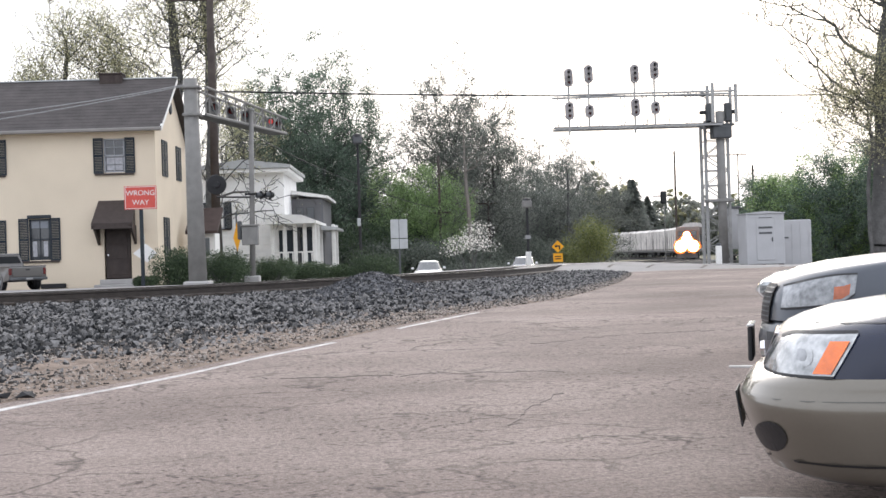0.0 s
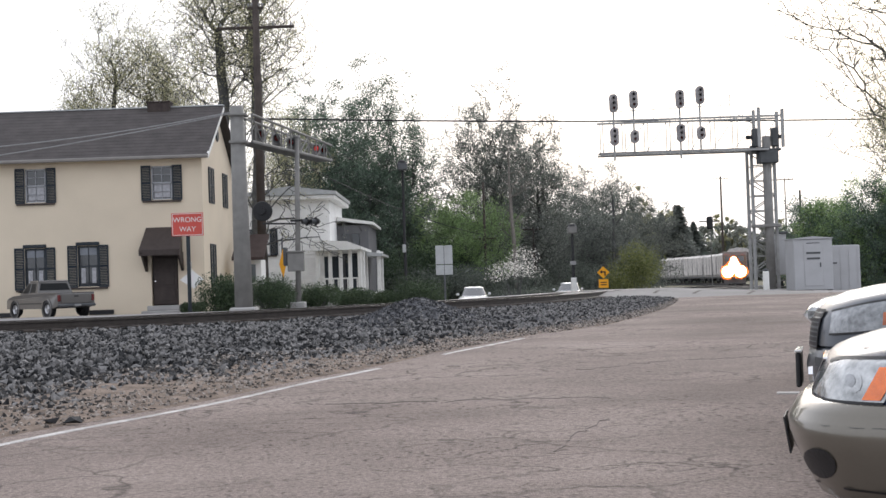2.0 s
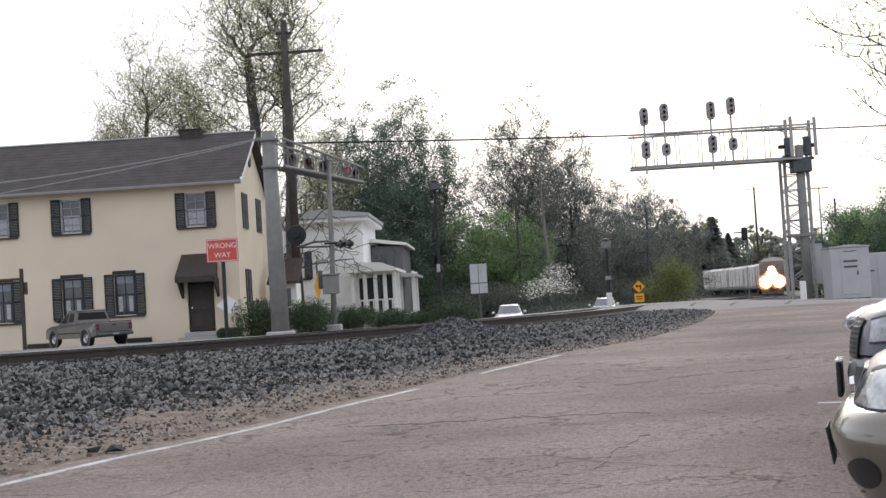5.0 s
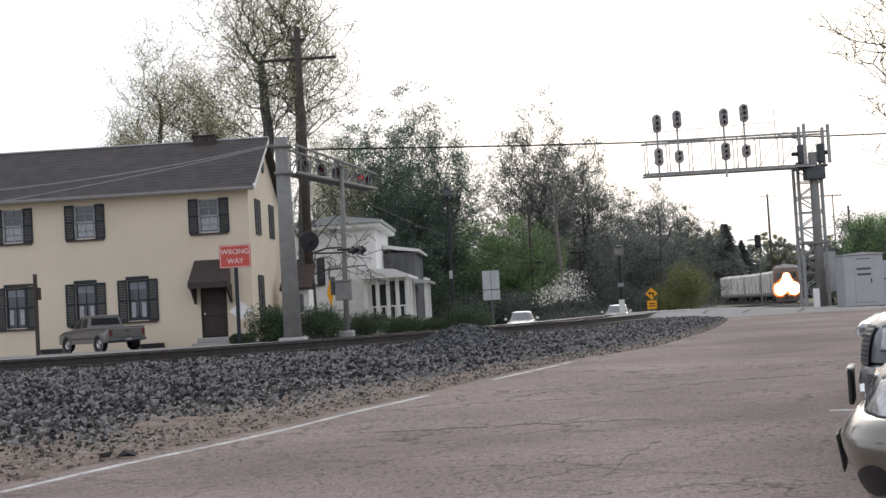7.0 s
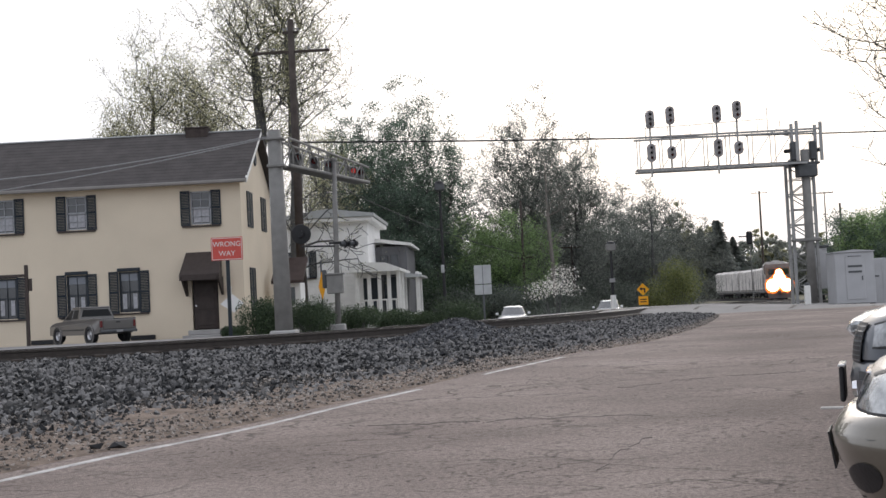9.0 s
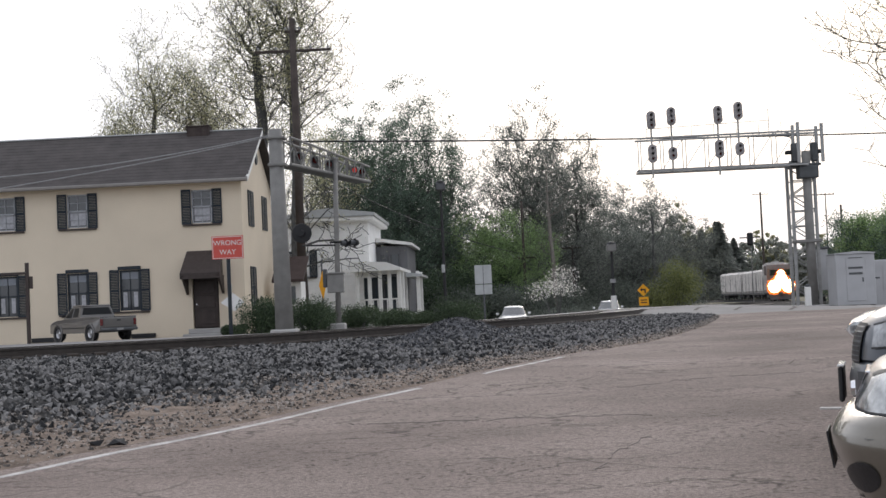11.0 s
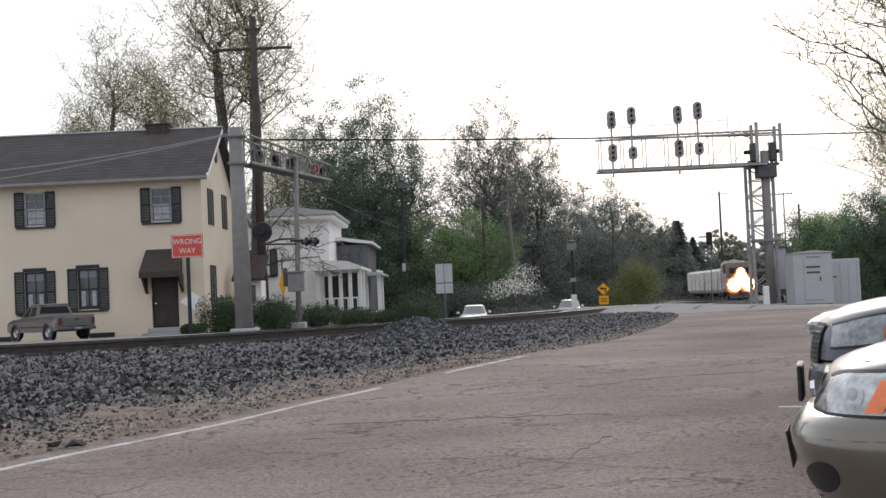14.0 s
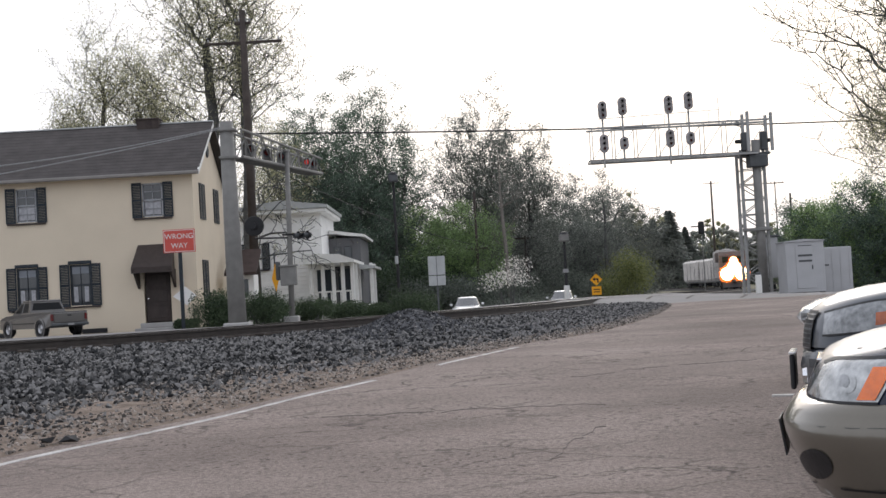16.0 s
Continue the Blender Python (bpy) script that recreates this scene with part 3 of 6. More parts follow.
# ---- trees ----
def tree_meshes(seed, h, r, spread, leaf_n, leaf_s, levels=4, first=0.25, up=0.25, lean=(0, 0), wild=0.2, kids=2.3, reach=0.9, limbs=(), fine=0.008, trunk_wild=0.25):
    rg = random.Random(seed)
    wood, tips, spine = Mesh(), [], []

    def rv():
        return Vector((rg.uniform(-1, 1), rg.uniform(-1, 1), rg.uniform(-1, 1)))

    def branch(p, d, ln, r, lev):
        n = 7 if lev == 0 else (4 if lev < 3 else 3)
        for i in range(n):
            d = (d + rv() * (wild * (trunk_wild if lev == 0 else 1)) + Vector((lean[0] * .1, lean[1] * .1, up * (0.1 if lev else 0.3)))).normalized()
            q = p + d * (ln / n)
            r1 = max(fine, r * (1 - (0.55 if lev else 0.75) / n * 1.0))
            wood.tube(p, q, r, r1, 7 if lev == 0 else (5 if lev == 1 else 3), False)
            p, r = q, r1
            if lev == 0:
                spine.append(p)
            if lev >= 2:
                tips.append((p, ln / n))
            if lev < levels and (lev > 0 or (i + 1) / n > first):
                k = int(kids + rg.random())
                for _ in range(k if lev < 3 else 1):
                    side_v = (d.cross(rv())).normalized()
                    ang = rg.uniform(0.5, 1.15) * spread
                    dd = (d * math.cos(ang) + side_v * math.sin(ang)).normalized()
                    frac = (1 - 0.55 * (i + 1) / n) if lev == 0 else 0.75
                    branch(p, dd, ln * frac * rg.uniform(0.38, 0.62) * reach, r * rg.uniform(0.4, 0.62), lev + 1)

    branch(Vector((0, 0, -0.2)), Vector((lean[0] * .2, lean[1] * .2, 1)).normalized(), h * 0.86, r, 0)
    for z, d, ln, rl in limbs:
        k = max(1, min(len(spine) - 1, sum(s.z < z for s in spine)))
        branch(spine[k - 1].lerp(spine[k], (z - spine[k - 1].z) / (spine[k].z - spine[k - 1].z)), Vector(d).normalized(), ln, rl, 1)
    leaves = Mesh()
    if tips:
        for _ in range(int(leaf_n * 1.9)):
            p, s = rg.choice(tips)
            c = p + rv() * (0.45 * max(s, 0.5))
            a, b = rv().normalized(), rv().normalized()
            z = leaf_s * rg.uniform(0.4, 0.95)
            b = (b - a * b.dot(a)).normalized()
            k = len(leaves.v)
            leaves.v += [tuple(c - a * z), tuple(c + a * z * .6 + b * z * .62), tuple(c + a * z * .6 - b * z * .62)]
            leaves.f.append((k, k + 1, k + 2))
    return wood, leaves


def crown_meshes(seed, r, env, forks, leaf_n, leaf_s, tip=.010, droop=.07, lobes=.30, stem=-.05):
    """A trunk whose limbs fork until they fill a lobed crown: env is its half-width, mid-height and half-height."""
    rg = random.Random(seed)
    rx, zc, rz = env
    top = zc + stem * rz
    trunk_n = 14
    pts, up, way, x, y = [], [], [], 0.0, 0.0
    for k in range(trunk_n):
        pts.append((x, y, -.2 + (top + .2) * k / (trunk_n - 1)))
        up.append(k - 1)
        way.append(max(0, pts[-1][2] - (zc - rz)) * .35)
        x, y = x + rg.uniform(-.12, .12) * rx * .3, y + rg.uniform(-.12, .12) * rx * .3
    goals = []
    while len(goals) < forks:
        d = Vector((rg.gauss(0, 1), rg.gauss(0, 1), rg.gauss(0, 1))).normalized()
        f = rg.random() ** .45 * (1 - lobes * .2 + lobes * 1.6 * noise.noise((d.x * 1.7 + seed, d.y * 1.7, d.z * 1.7)))
        goals.append(Vector((d.x * rx * f, d.y * rx * f, zc + d.z * rz * f)))
    low = Vector((0, 0, zc - rz))
    goals.sort(key=lambda g: (g - low).length + rg.uniform(0, .8))
    tips = []
    for g in goals:
        a = np.array(pts)
        d = np.sqrt(((a - np.array(g)) ** 2).sum(1)) + 1.2 * np.maximum(0, a[:, 2] - g.z + .35) + .42 * np.array(way) + (a[:, 2] < zc - 1.15 * rz) * 9
        k = int(d.argmin())
        p = Vector(pts[k])
        ln = (g - p).length
        steps_n = max(1, math.ceil(ln / .5))
        last = k
        for i in range(1, steps_n + 1):
            f = i / steps_n
            q = p.lerp(g, f) + Vector((rg.uniform(-.035, .035) * ln, rg.uniform(-.035, .035) * ln, -droop * ln * math.sin(math.pi * f)))
            pts.append(tuple(q))
            up.append(last)
            way.append(way[k] + ln * f)
            last = len(pts) - 1
        tips.append(last)
    for t0 in list(tips):
        for _ in range(3):
            p, last = Vector(pts[t0]), t0
            d = Vector((rg.uniform(-1, 1), rg.uniform(-1, 1), rg.uniform(-.2, 1))).normalized()
            for i in range(2):
                p = p + (d + Vector((rg.uniform(-.4, .4), rg.uniform(-.4, .4), rg.uniform(-.2, .5)))) * rg.uniform(.16, .36)
                pts.append(tuple(p))
                up.append(last)
                last = len(pts) - 1
            tips.append(last)
    load = [1] * len(pts)
    for i in range(len(pts) - 1, 0, -1):
        load[up[i]] += load[i]
    wood = Mesh()
    full = load[0]
    size = [max(tip, r * (v / full) ** (.5 if v > full * .4 else .58)) for v in load]
    for i in range(1, len(pts)):
        if i < trunk_n:
            wood.tube(pts[up[i]], pts[i], max(size[up[i]], tip), size[i], 8, False)
        else:
            wood.tube(pts[up[i]], pts[i], min(size[up[i]], size[i] * 1.4), size[i], 5 if size[i] > .04 else 3, False)
    leaves = Mesh()
    for _ in range(int(leaf_n * 1.9)):
        c = Vector(pts[rg.choice(tips)]) + Vector((rg.gauss(0, .2), rg.gauss(0, .2), rg.gauss(0, .2)))
        a, b = (Vector((rg.gauss(0, 1), rg.gauss(0, 1), rg.gauss(0, 1))).normalized() for _ in range(2))
        z = leaf_s * rg.uniform(.4, .95)
        k = len(leaves.v)
        leaves.v += [tuple(c - a * z), tuple(c + a * z * .6 + b * z * .62), tuple(c + a * z * .6 - b * z * .62)]
        leaves.f.append((k, k + 1, k + 2))
    return wood, leaves


def tree(x, y, h, seed, leaf, label, n=4000, s=0.16, r=None, bark=BARK, name="tree", category="tree", z=None, **kw):
    if "env" in kw:
        wood, leaves = crown_meshes(seed, r, leaf_n=n, leaf_s=s, **kw)
    else:
        wood, leaves = tree_meshes(seed, h, r or h * 0.017, kw.pop("spread", 0.85), n, s, **kw)
    t = empty(name, pose(x, y, ground(x, y) if z is None else z), label, category)
    part("trunk", wood, bark, t, "", True)
    if leaves.v:
        part("crown", leaves, leaf, t)
    return t


def shrub(x, y, w, h, seed, leaf, label, n=2500, s=0.07, z=None, zr=(.3, .72), vr=1.0):
    rg = random.Random(seed)
    wood, leaves = Mesh(), Mesh()
    blobs = [(Vector((rg.uniform(-.35, .35) * w, rg.uniform(-.35, .35) * w, h * rg.uniform(*zr))), rg.uniform(.24, .42)) for _ in range(12)]
    for c, q in blobs:
        wood.tube((c.x * .2, c.y * .2, -.1), c, .03, .012, 5, False)
    for _ in range(int(n * 1.25)):
        c, q = rg.choice(blobs)
        d = Vector((rg.gauss(0, 1), rg.gauss(0, 1), rg.gauss(0, 1))).normalized() * (rg.random() ** 0.4)
        p = c + Vector((d.x * q * w, d.y * q * w, d.z * q * h * vr))
        p.z = max(p.z, 0.02)
        a, b = (Vector((rg.gauss(0, 1), rg.gauss(0, 1), rg.gauss(0, 1))).normalized() for _ in range(2))
        k, e = len(leaves.v), s * rg.uniform(.45, 1.05)
        leaves.v += [tuple(p - a * e), tuple(p + a * e * .6 + b * e * .62), tuple(p + a * e * .6 - b * e * .62)]
        leaves.f.append((k, k + 1, k + 2))
    t = empty("shrub", pose(x, y, ground(x, y) if z is None else z), label, "shrub")
    part("woody_base", wood, BARK, t)
    part("foliage", leaves, leaf, t)
    return t


def conifer(x, y, h, w, seed):
    rg = random.Random(seed)
    wood, leaves = Mesh().tube((0, 0, -.2), (0, 0, h * .95), h * .02, .02, 7, False), Mesh()
    for _ in range(int(900)):
        f = rg.random() ** 0.8
        zz, reach = h * (0.06 + 0.94 * f), w * (1 - f ** 1.8) * rg.uniform(.5, 1.1) + .1
        a = rg.uniform(0, 6.3)
        d = Vector((math.cos(a), math.sin(a), -0.25))
        for j in range(5):
            p = Vector((0, 0, zz)) + d * reach * (j + 1) / 5 + Vector((rg.uniform(-.1, .1), rg.uniform(-.1, .1), rg.uniform(-.1, .1)))
            q, e = Vector((rg.gauss(0, 1), rg.gauss(0, 1), rg.gauss(0, .4))).normalized(), .22 * max(1, h / 9) * rg.uniform(.7, 1.4)
            k = len(leaves.v)
            leaves.v += [tuple(p - d * e), tuple(p + q * e * .6), tuple(p + d * e), tuple(p - q * e * .6)]
            leaves.f += [(k, k + 1, k + 2), (k, k + 2, k + 3)]
    t = empty("conifer", pose(x, y, ground(x, y)), "dark green spruce tree beside the railway curve", "tree")
    part("trunk", wood, BARK, t)
    part("crown", leaves, NEEDLE_HAZE, t)


def px(p, y):
    """The sideways place of a bearing at a distance."""
    return (p - 784) / 2413 * y


SPRING = "tall tree with dark limbs and sparse fresh spring leaves"
tree(-11.35, 68, 21.0, 11, LEAF_SPRING, SPRING, 12000, .075, r=.30, env=(3.8, 14.4, 6.9), forks=520)
tree(-9.85, 69, 21.0, 41, LEAF_SPRING, SPRING, 9000, .075, r=.30, env=(3.2, 15.4, 6.9), forks=420)
tree(px(292, 76), 76, 15.5, 12, LEAF_SPRING, SPRING, 5500, .075, r=.15, env=(2.5, 12.0, 4.2), forks=220)
tree(-18.2, 74, 18.2, 13, LEAF_SPRING, SPRING, 7500, .075, r=.17, env=(2.6, 12.8, 5.2), forks=260)
tree(-16.6, 75, 15.8, 18, LEAF_SPRING, SPRING, 5500, .075, r=.14, env=(2.2, 12.0, 4.0), forks=200)
tree(px(125, 72), 72, 12.8, 14, LEAF_SPRING, SPRING, 4000, .075, r=.11, env=(1.6, 10.4, 2.6), forks=130)
tree(px(482, 91), 91, 14.5, 15, LEAF_SPRING, SPRING, 11000, .085, r=.18, env=(3.2, 9.6, 5.2), forks=320)
tree(-9.25, 66.6, 7.6, 19, LEAF_SPRING, "small bare tree with dark crooked limbs before the white house", 250, .06, r=.13, first=.45, kids=1.3, spread=1.15, reach=1.15, up=.02, wild=.34, levels=3, fine=.018, limbs=((4.2, (1, 0, .2), 3.6, .06), (3.2, (1, -.1, .35), 2.8, .05)))
DENSE = "broad tree in full green leaf behind the houses"
GREYTREE = "tall tree with grey branches and thin leaves"
tree(px(548, 95), 95, 16.5, 21, LEAF_DARK, DENSE, 20000, .11, r=.26, env=(3.9, 8.8, 7.9), forks=460, tip=.013)
tree(px(622, 98), 98, 17.6, 22, LEAF_DARK, DENSE, 23000, .11, r=.28, env=(4.3, 9.0, 8.7), forks=520, tip=.013)
tree(px(690, 100), 100, 16.4, 23, LEAF_DARK, DENSE, 18000, .11, r=.24, env=(3.5, 8.4, 7.9), forks=420, tip=.013)
tree(px(585, 106), 106, 17.0, 20, LEAF_DARK, DENSE, 15000, .115, r=.24, env=(4.4, 8.6, 8.0), forks=360, tip=.013)
tree(px(655, 110), 110, 14.0, 31, LEAF_DARK, DENSE, 15000, .115, r=.24, env=(4.4, 6.4, 6.8), forks=320, tip=.013)
tree(px(798, 98), 98, 9.4, 25, LEAF_BRIGHT, "rounded tree with bright green leaves", 26000, .095, r=.16, env=(3.9, 4.4, 4.9), forks=360, tip=.013)
tree(px(848, 104), 104, 17.6, 26, LEAF_GREY, GREYTREE, 19000, .105, r=.26, env=(4.2, 9.4, 8.2), forks=700, tip=.015)
tree(px(925, 108), 108, 16.4, 27, LEAF_GREY, GREYTREE, 19000, .105, r=.24, env=(4.2, 8.2, 7.8), forks=640, tip=.015)
tree(px(880, 116), 116, 13.0, 32, LEAF_GREY, GREYTREE, 16000, .10, r=.22, env=(4.8, 6.2, 6.6), forks=420, tip=.015)
# Backing row added to close sky gaps; its leaf colour holds the shade.
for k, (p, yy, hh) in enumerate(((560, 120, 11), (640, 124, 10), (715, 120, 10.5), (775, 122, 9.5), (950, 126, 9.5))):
    tree(px(p, yy), yy, hh, 200 + k, LEAF_DIM, "backing tree with the wood's shade in its leaf colour", 9000, .14, r=.2, env=(5.0, hh * .44, hh * .52), forks=200, tip=.015)
tree(px(893, 96), 96, 11.0, 28, LEAF_GREY, "slender pale-barked tree with few leaves", 400, .10, r=.14, bark=PALEBARK, env=(1.6, 8.4, 4.6), forks=60, stem=.6)
for k, (p, yy, hh) in enumerate(((985, 125, 12.8), (1030, 130, 13.4), (1072, 135, 13.0), (1108, 135, 10.6), (960, 120, 9.0), (1045, 120, 8.5))):
    tree(px(p, yy), yy, hh, 40 + k, LEAF_GREY, "greyish bare wood tree with budding twigs", 14000, .11, r=.17, env=(4.3, hh * .46, hh * .52), forks=420, tip=.017)
tree(px(1066, 118), 118, 10.5, 29, LEAF_GREY, "broken bare tree trunk with few limbs", 0, .1, r=.2, levels=2, kids=.6)
conifer(px(1183, 322), 322, 18.4, 5.5, 53)
conifer(px(1152, 322), 322, 16.5, 5.5, 54)
conifer(px(1178, 335), 335, 19.0, 6.0, 51)
conifer(px(1208, 350), 350, 15.5, 5.5, 52)
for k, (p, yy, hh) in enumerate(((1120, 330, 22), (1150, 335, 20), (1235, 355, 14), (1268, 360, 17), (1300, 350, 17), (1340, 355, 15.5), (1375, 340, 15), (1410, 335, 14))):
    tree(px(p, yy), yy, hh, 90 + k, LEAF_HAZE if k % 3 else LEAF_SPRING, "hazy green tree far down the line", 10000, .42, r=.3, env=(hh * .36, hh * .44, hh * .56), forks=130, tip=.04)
shrub(px(1105, 105), 105, 4.4, 5.3, 61, LEAF_YELLOW, "yellow-green bush beside the railway", 7000, .10)
shrub(px(1075, 108), 108, 2.6, 3.0, 62, LEAF_YELLOW, "yellow-green bush beside the railway", 3000, .10)
RIGHT = "dense green tree behind the signal cabinets"
for k, (p, yy, hh) in enumerate(((1425, 88, 6.0), (1480, 86, 6.3), (1540, 84, 6.8), (1600, 84, 7.6), (1660, 80, 8.0), (1455, 95, 5.5), (1720, 78, 8))):
    tree(px(p, yy), yy, hh, 70 + k, LEAF_BRIGHT if k % 2 else LEAF_DARK, RIGHT, 17000, .10, r=.13, env=(3.0, hh * .50, hh * .66), forks=240, tip=.012)
LOTTREE = "bare tree with crooked limbs and sparse leaves over the lot"
tree(14.45, 42, 17.0, 37, LEAF_SPRING, LOTTREE, 9000, .045, r=.26, env=(4.5, 8.8, 5.3), forks=330, tip=.011, lobes=.40, stem=.3)
tree(15.4, 43.5, 16.0, 34, LEAF_SPRING, LOTTREE, 6000, .05, r=.2, env=(3.8, 9.2, 5.6), forks=170, tip=.011, lobes=.4, stem=.3)
tree(14.15, 41.5, 7.2, 35, LEAF_SPRING, "low leafy growth around the lot tree's trunk", 7500, .05, r=.06, env=(1.9, 5.1, 2.0), forks=170, tip=.008)
# Bushes added in the dark hedge colour stand for shade under the trees.
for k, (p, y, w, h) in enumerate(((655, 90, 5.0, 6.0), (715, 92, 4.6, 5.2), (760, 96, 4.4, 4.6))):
    shrub(px(p, y), y, w, h, 170 + k, HEDGE, "undergrowth in dark hedge colour standing for shade under the green trees", 7000, .12, None, (.12, .62))
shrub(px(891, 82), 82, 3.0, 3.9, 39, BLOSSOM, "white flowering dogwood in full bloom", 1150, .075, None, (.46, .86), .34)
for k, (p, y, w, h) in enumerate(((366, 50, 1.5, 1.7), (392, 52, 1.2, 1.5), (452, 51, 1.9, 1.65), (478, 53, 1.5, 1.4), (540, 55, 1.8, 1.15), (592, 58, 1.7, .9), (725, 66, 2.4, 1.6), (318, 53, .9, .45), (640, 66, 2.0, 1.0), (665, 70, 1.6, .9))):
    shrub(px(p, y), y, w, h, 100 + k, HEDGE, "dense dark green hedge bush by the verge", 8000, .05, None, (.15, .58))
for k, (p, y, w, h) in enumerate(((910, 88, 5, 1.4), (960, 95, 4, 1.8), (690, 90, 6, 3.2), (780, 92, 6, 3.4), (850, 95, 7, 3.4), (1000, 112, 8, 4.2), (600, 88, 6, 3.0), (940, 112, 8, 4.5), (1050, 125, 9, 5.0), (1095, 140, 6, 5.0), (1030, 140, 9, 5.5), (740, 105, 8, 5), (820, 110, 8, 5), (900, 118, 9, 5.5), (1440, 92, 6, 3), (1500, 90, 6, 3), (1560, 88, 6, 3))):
    shrub(px(p, y), y, w, h, 130 + k, LEAF_DIM, "grey-green undergrowth, its colour dimmed for shade beneath the trees", 7000, .12, None, (.12, .62))
lump = empty("debris", pose(-2.93, 10.45, ground(0, 10.45) + .03), "dark flat lump of debris on the gravel shoulder", "debris")
for seed, at, size in ((3, (0, 0, .0), .10), (8, (-.17, -.05, .0), .07), (9, (.42, .75, .0), .04)):
    flat = stones(1, random.Random(seed), lambda r: Vector((0, 0, 0)), lambda r: size)
    flat.v = [(at[0] + a * 1.3, at[1] + b, .01 + c * .45) for a, b, c in flat.v]
    part("lump", flat, BLACK, lump)
backwood = Mesh()
rg = random.Random(77)
for _ in range(24000):
    yy = rg.uniform(345, 420)
    x = rg.uniform(-160, 220)
    p = Vector((x, yy, -1 + rg.random() ** 1.8 * (13 + 4 * noise.noise((x * .05, 0, 0)))))
    a, b = (Vector((rg.gauss(0, 1), rg.gauss(0, 1), rg.gauss(0, 1))).normalized() for _ in range(2))
    k, e = len(backwood.v), rg.uniform(.7, 1.6)
    backwood.v += [tuple(p - a * e), tuple(p + b * e * .6), tuple(p + a * e), tuple(p - b * e * .6)]
    backwood.f += [(k, k + 1, k + 2), (k, k + 2, k + 3)]
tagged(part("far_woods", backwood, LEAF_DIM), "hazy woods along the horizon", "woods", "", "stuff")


# ---- the cream house ----
def pierced(m, x0, x1, z0, z1, y0, y1, holes):
    """A wall with openings that go through it; holes as (x0, x1, z0, z1)."""
    xs = sorted({x0, x1, *[h[0] for h in holes], *[h[1] for h in holes]})
    zs = sorted({z0, z1, *[h[2] for h in holes], *[h[3] for h in holes]})
    for a, b in zip(xs[:-1], xs[1:]):
        for c, d in zip(zs[:-1], zs[1:]):
            if any(h[0] <= a and b <= h[1] and h[2] <= c and d <= h[3] for h in holes):
                continue
            m.add([(a, y0, c), (b, y0, c), (b, y0, d), (a, y0, d)], [(0, 1, 2, 3)])
            m.add([(a, y1, c), (b, y1, c), (b, y1, d), (a, y1, d)], [(3, 2, 1, 0)])
    for h in holes + [(x0, x1, z0, z1)]:
        a, b, c, d = h
        m.add([(a, y0, c), (a, y1, c), (a, y1, d), (a, y0, d), (b, y0, c), (b, y1, c), (b, y1, d), (b, y0, d)], [(0, 1, 2, 3), (4, 7, 6, 5), (0, 4, 5, 1), (3, 2, 6, 7)])


def shutter_mesh(w, h):
    m = Mesh()
    m.box(0, .05, -.02, .02, 0, h).box(w - .05, w, -.02, .02, 0, h)
    for z in (0, h * .5 - .03, h - .07):
        m.box(.05, w - .05, -.019, .019, z, z + .07)
    n = int(h / .07)
    for k in range(n):
        z = .07 + (h - .14) * k / n
        m.box(.05, w - .05, -.012, .010, z + .012, z + .055)
    return m


def window(parent, cx, cz, w, h, y, m=None, bars=(2, 4), shade=0.0, curtain=True, hood=False):
    """A sash window with shutters, in a wall that faces -y."""
    win = empty("window", (m or Matrix()) @ pose(cx, y, cz - h / 2), "", "")

    win.parent = parent
    f = Mesh()
    for a, b, c, d in ((-w / 2, w / 2, -.03, .05), (-w / 2, w / 2, h - .06, h), (-w / 2, -w / 2 + .06, 0, h), (w / 2 - .06, w / 2, 0, h), (-w / 2, w / 2, h / 2 - .03, h / 2 + .03)):
        f.box(a, b, .02, .10, c, d)
    for k in range(1, bars[0]):
        x = -w / 2 + w * k / bars[0]
        f.box(x - .013, x + .013, .05, .085, .05, h - .06)
    for k in range(1, bars[1]):
        z = h * k / bars[1]
        f.box(-w / 2 + .06, w / 2 - .06, .05, .085, z - .012, z + .012)
    fr = part("window_frame", f, SASH if bars[1] > 2 else SHUTTER, win)
    part("window_sill", Mesh().box(-w / 2 - .36, w / 2 + .36, -.10, .02, -.10, -.03, .01), BROWN, win)
    part("pane", Mesh().box(-w / 2 + .03, w / 2 - .03, .09, .10, .02, h - .02), PANE, win)
    if shade:
        part("roller_shade", Mesh().box(-w / 2 + .08, w / 2 - .08, .064, .068, h * .78, h - .08), CURTAIN, win, "pale roller shade")
        for s in (-1, 1):
            part("curtain", Mesh().box(min(s * .13, s * .30), max(s * .13, s * .30), .064, .068, .14, h * .46), LACE, win, "white lace curtain")
    elif curtain:
        part("curtain", Mesh().box(-w / 2 + .1, w / 2 - .1, .086, .0885, .1, h * .52), LACE, win, "pale curtain behind the panes")
    sw = .40
    for x in (-w / 2 - sw - .01, w / 2 + .01):
        s = part("shutter", shutter_mesh(sw, h + .06), SHUTTER, win, "dark louvred shutter")
        s.matrix_basis = pose(x, -.03, -.03)
    if hood:
        part("lintel", Mesh().box(-w / 2 - .05, w / 2 + .05, -.08, .02, h + .02, h + .16, .02), SHUTTER, win)
    return win


HX0, HX1, HY0, HY1, HZ, EAVE = -31.0, -10.1, 55.0, 62.4, 0.28, 6.7
house = empty("house", pose(0, 0, 0), "two-storey cream stucco house with brown shingle roof and dark shutters", "house")
UP = [(-11.74, 5.58), (-16.86, 5.62), (-19.85, 5.62), (-24.6, 5.62), (-28.4, 5.62)]
LOW = [(-14.80, 2.30), (-16.95, 2.26), (-19.85, 2.26), (-24.6, 2.26), (-28.4, 2.26)]
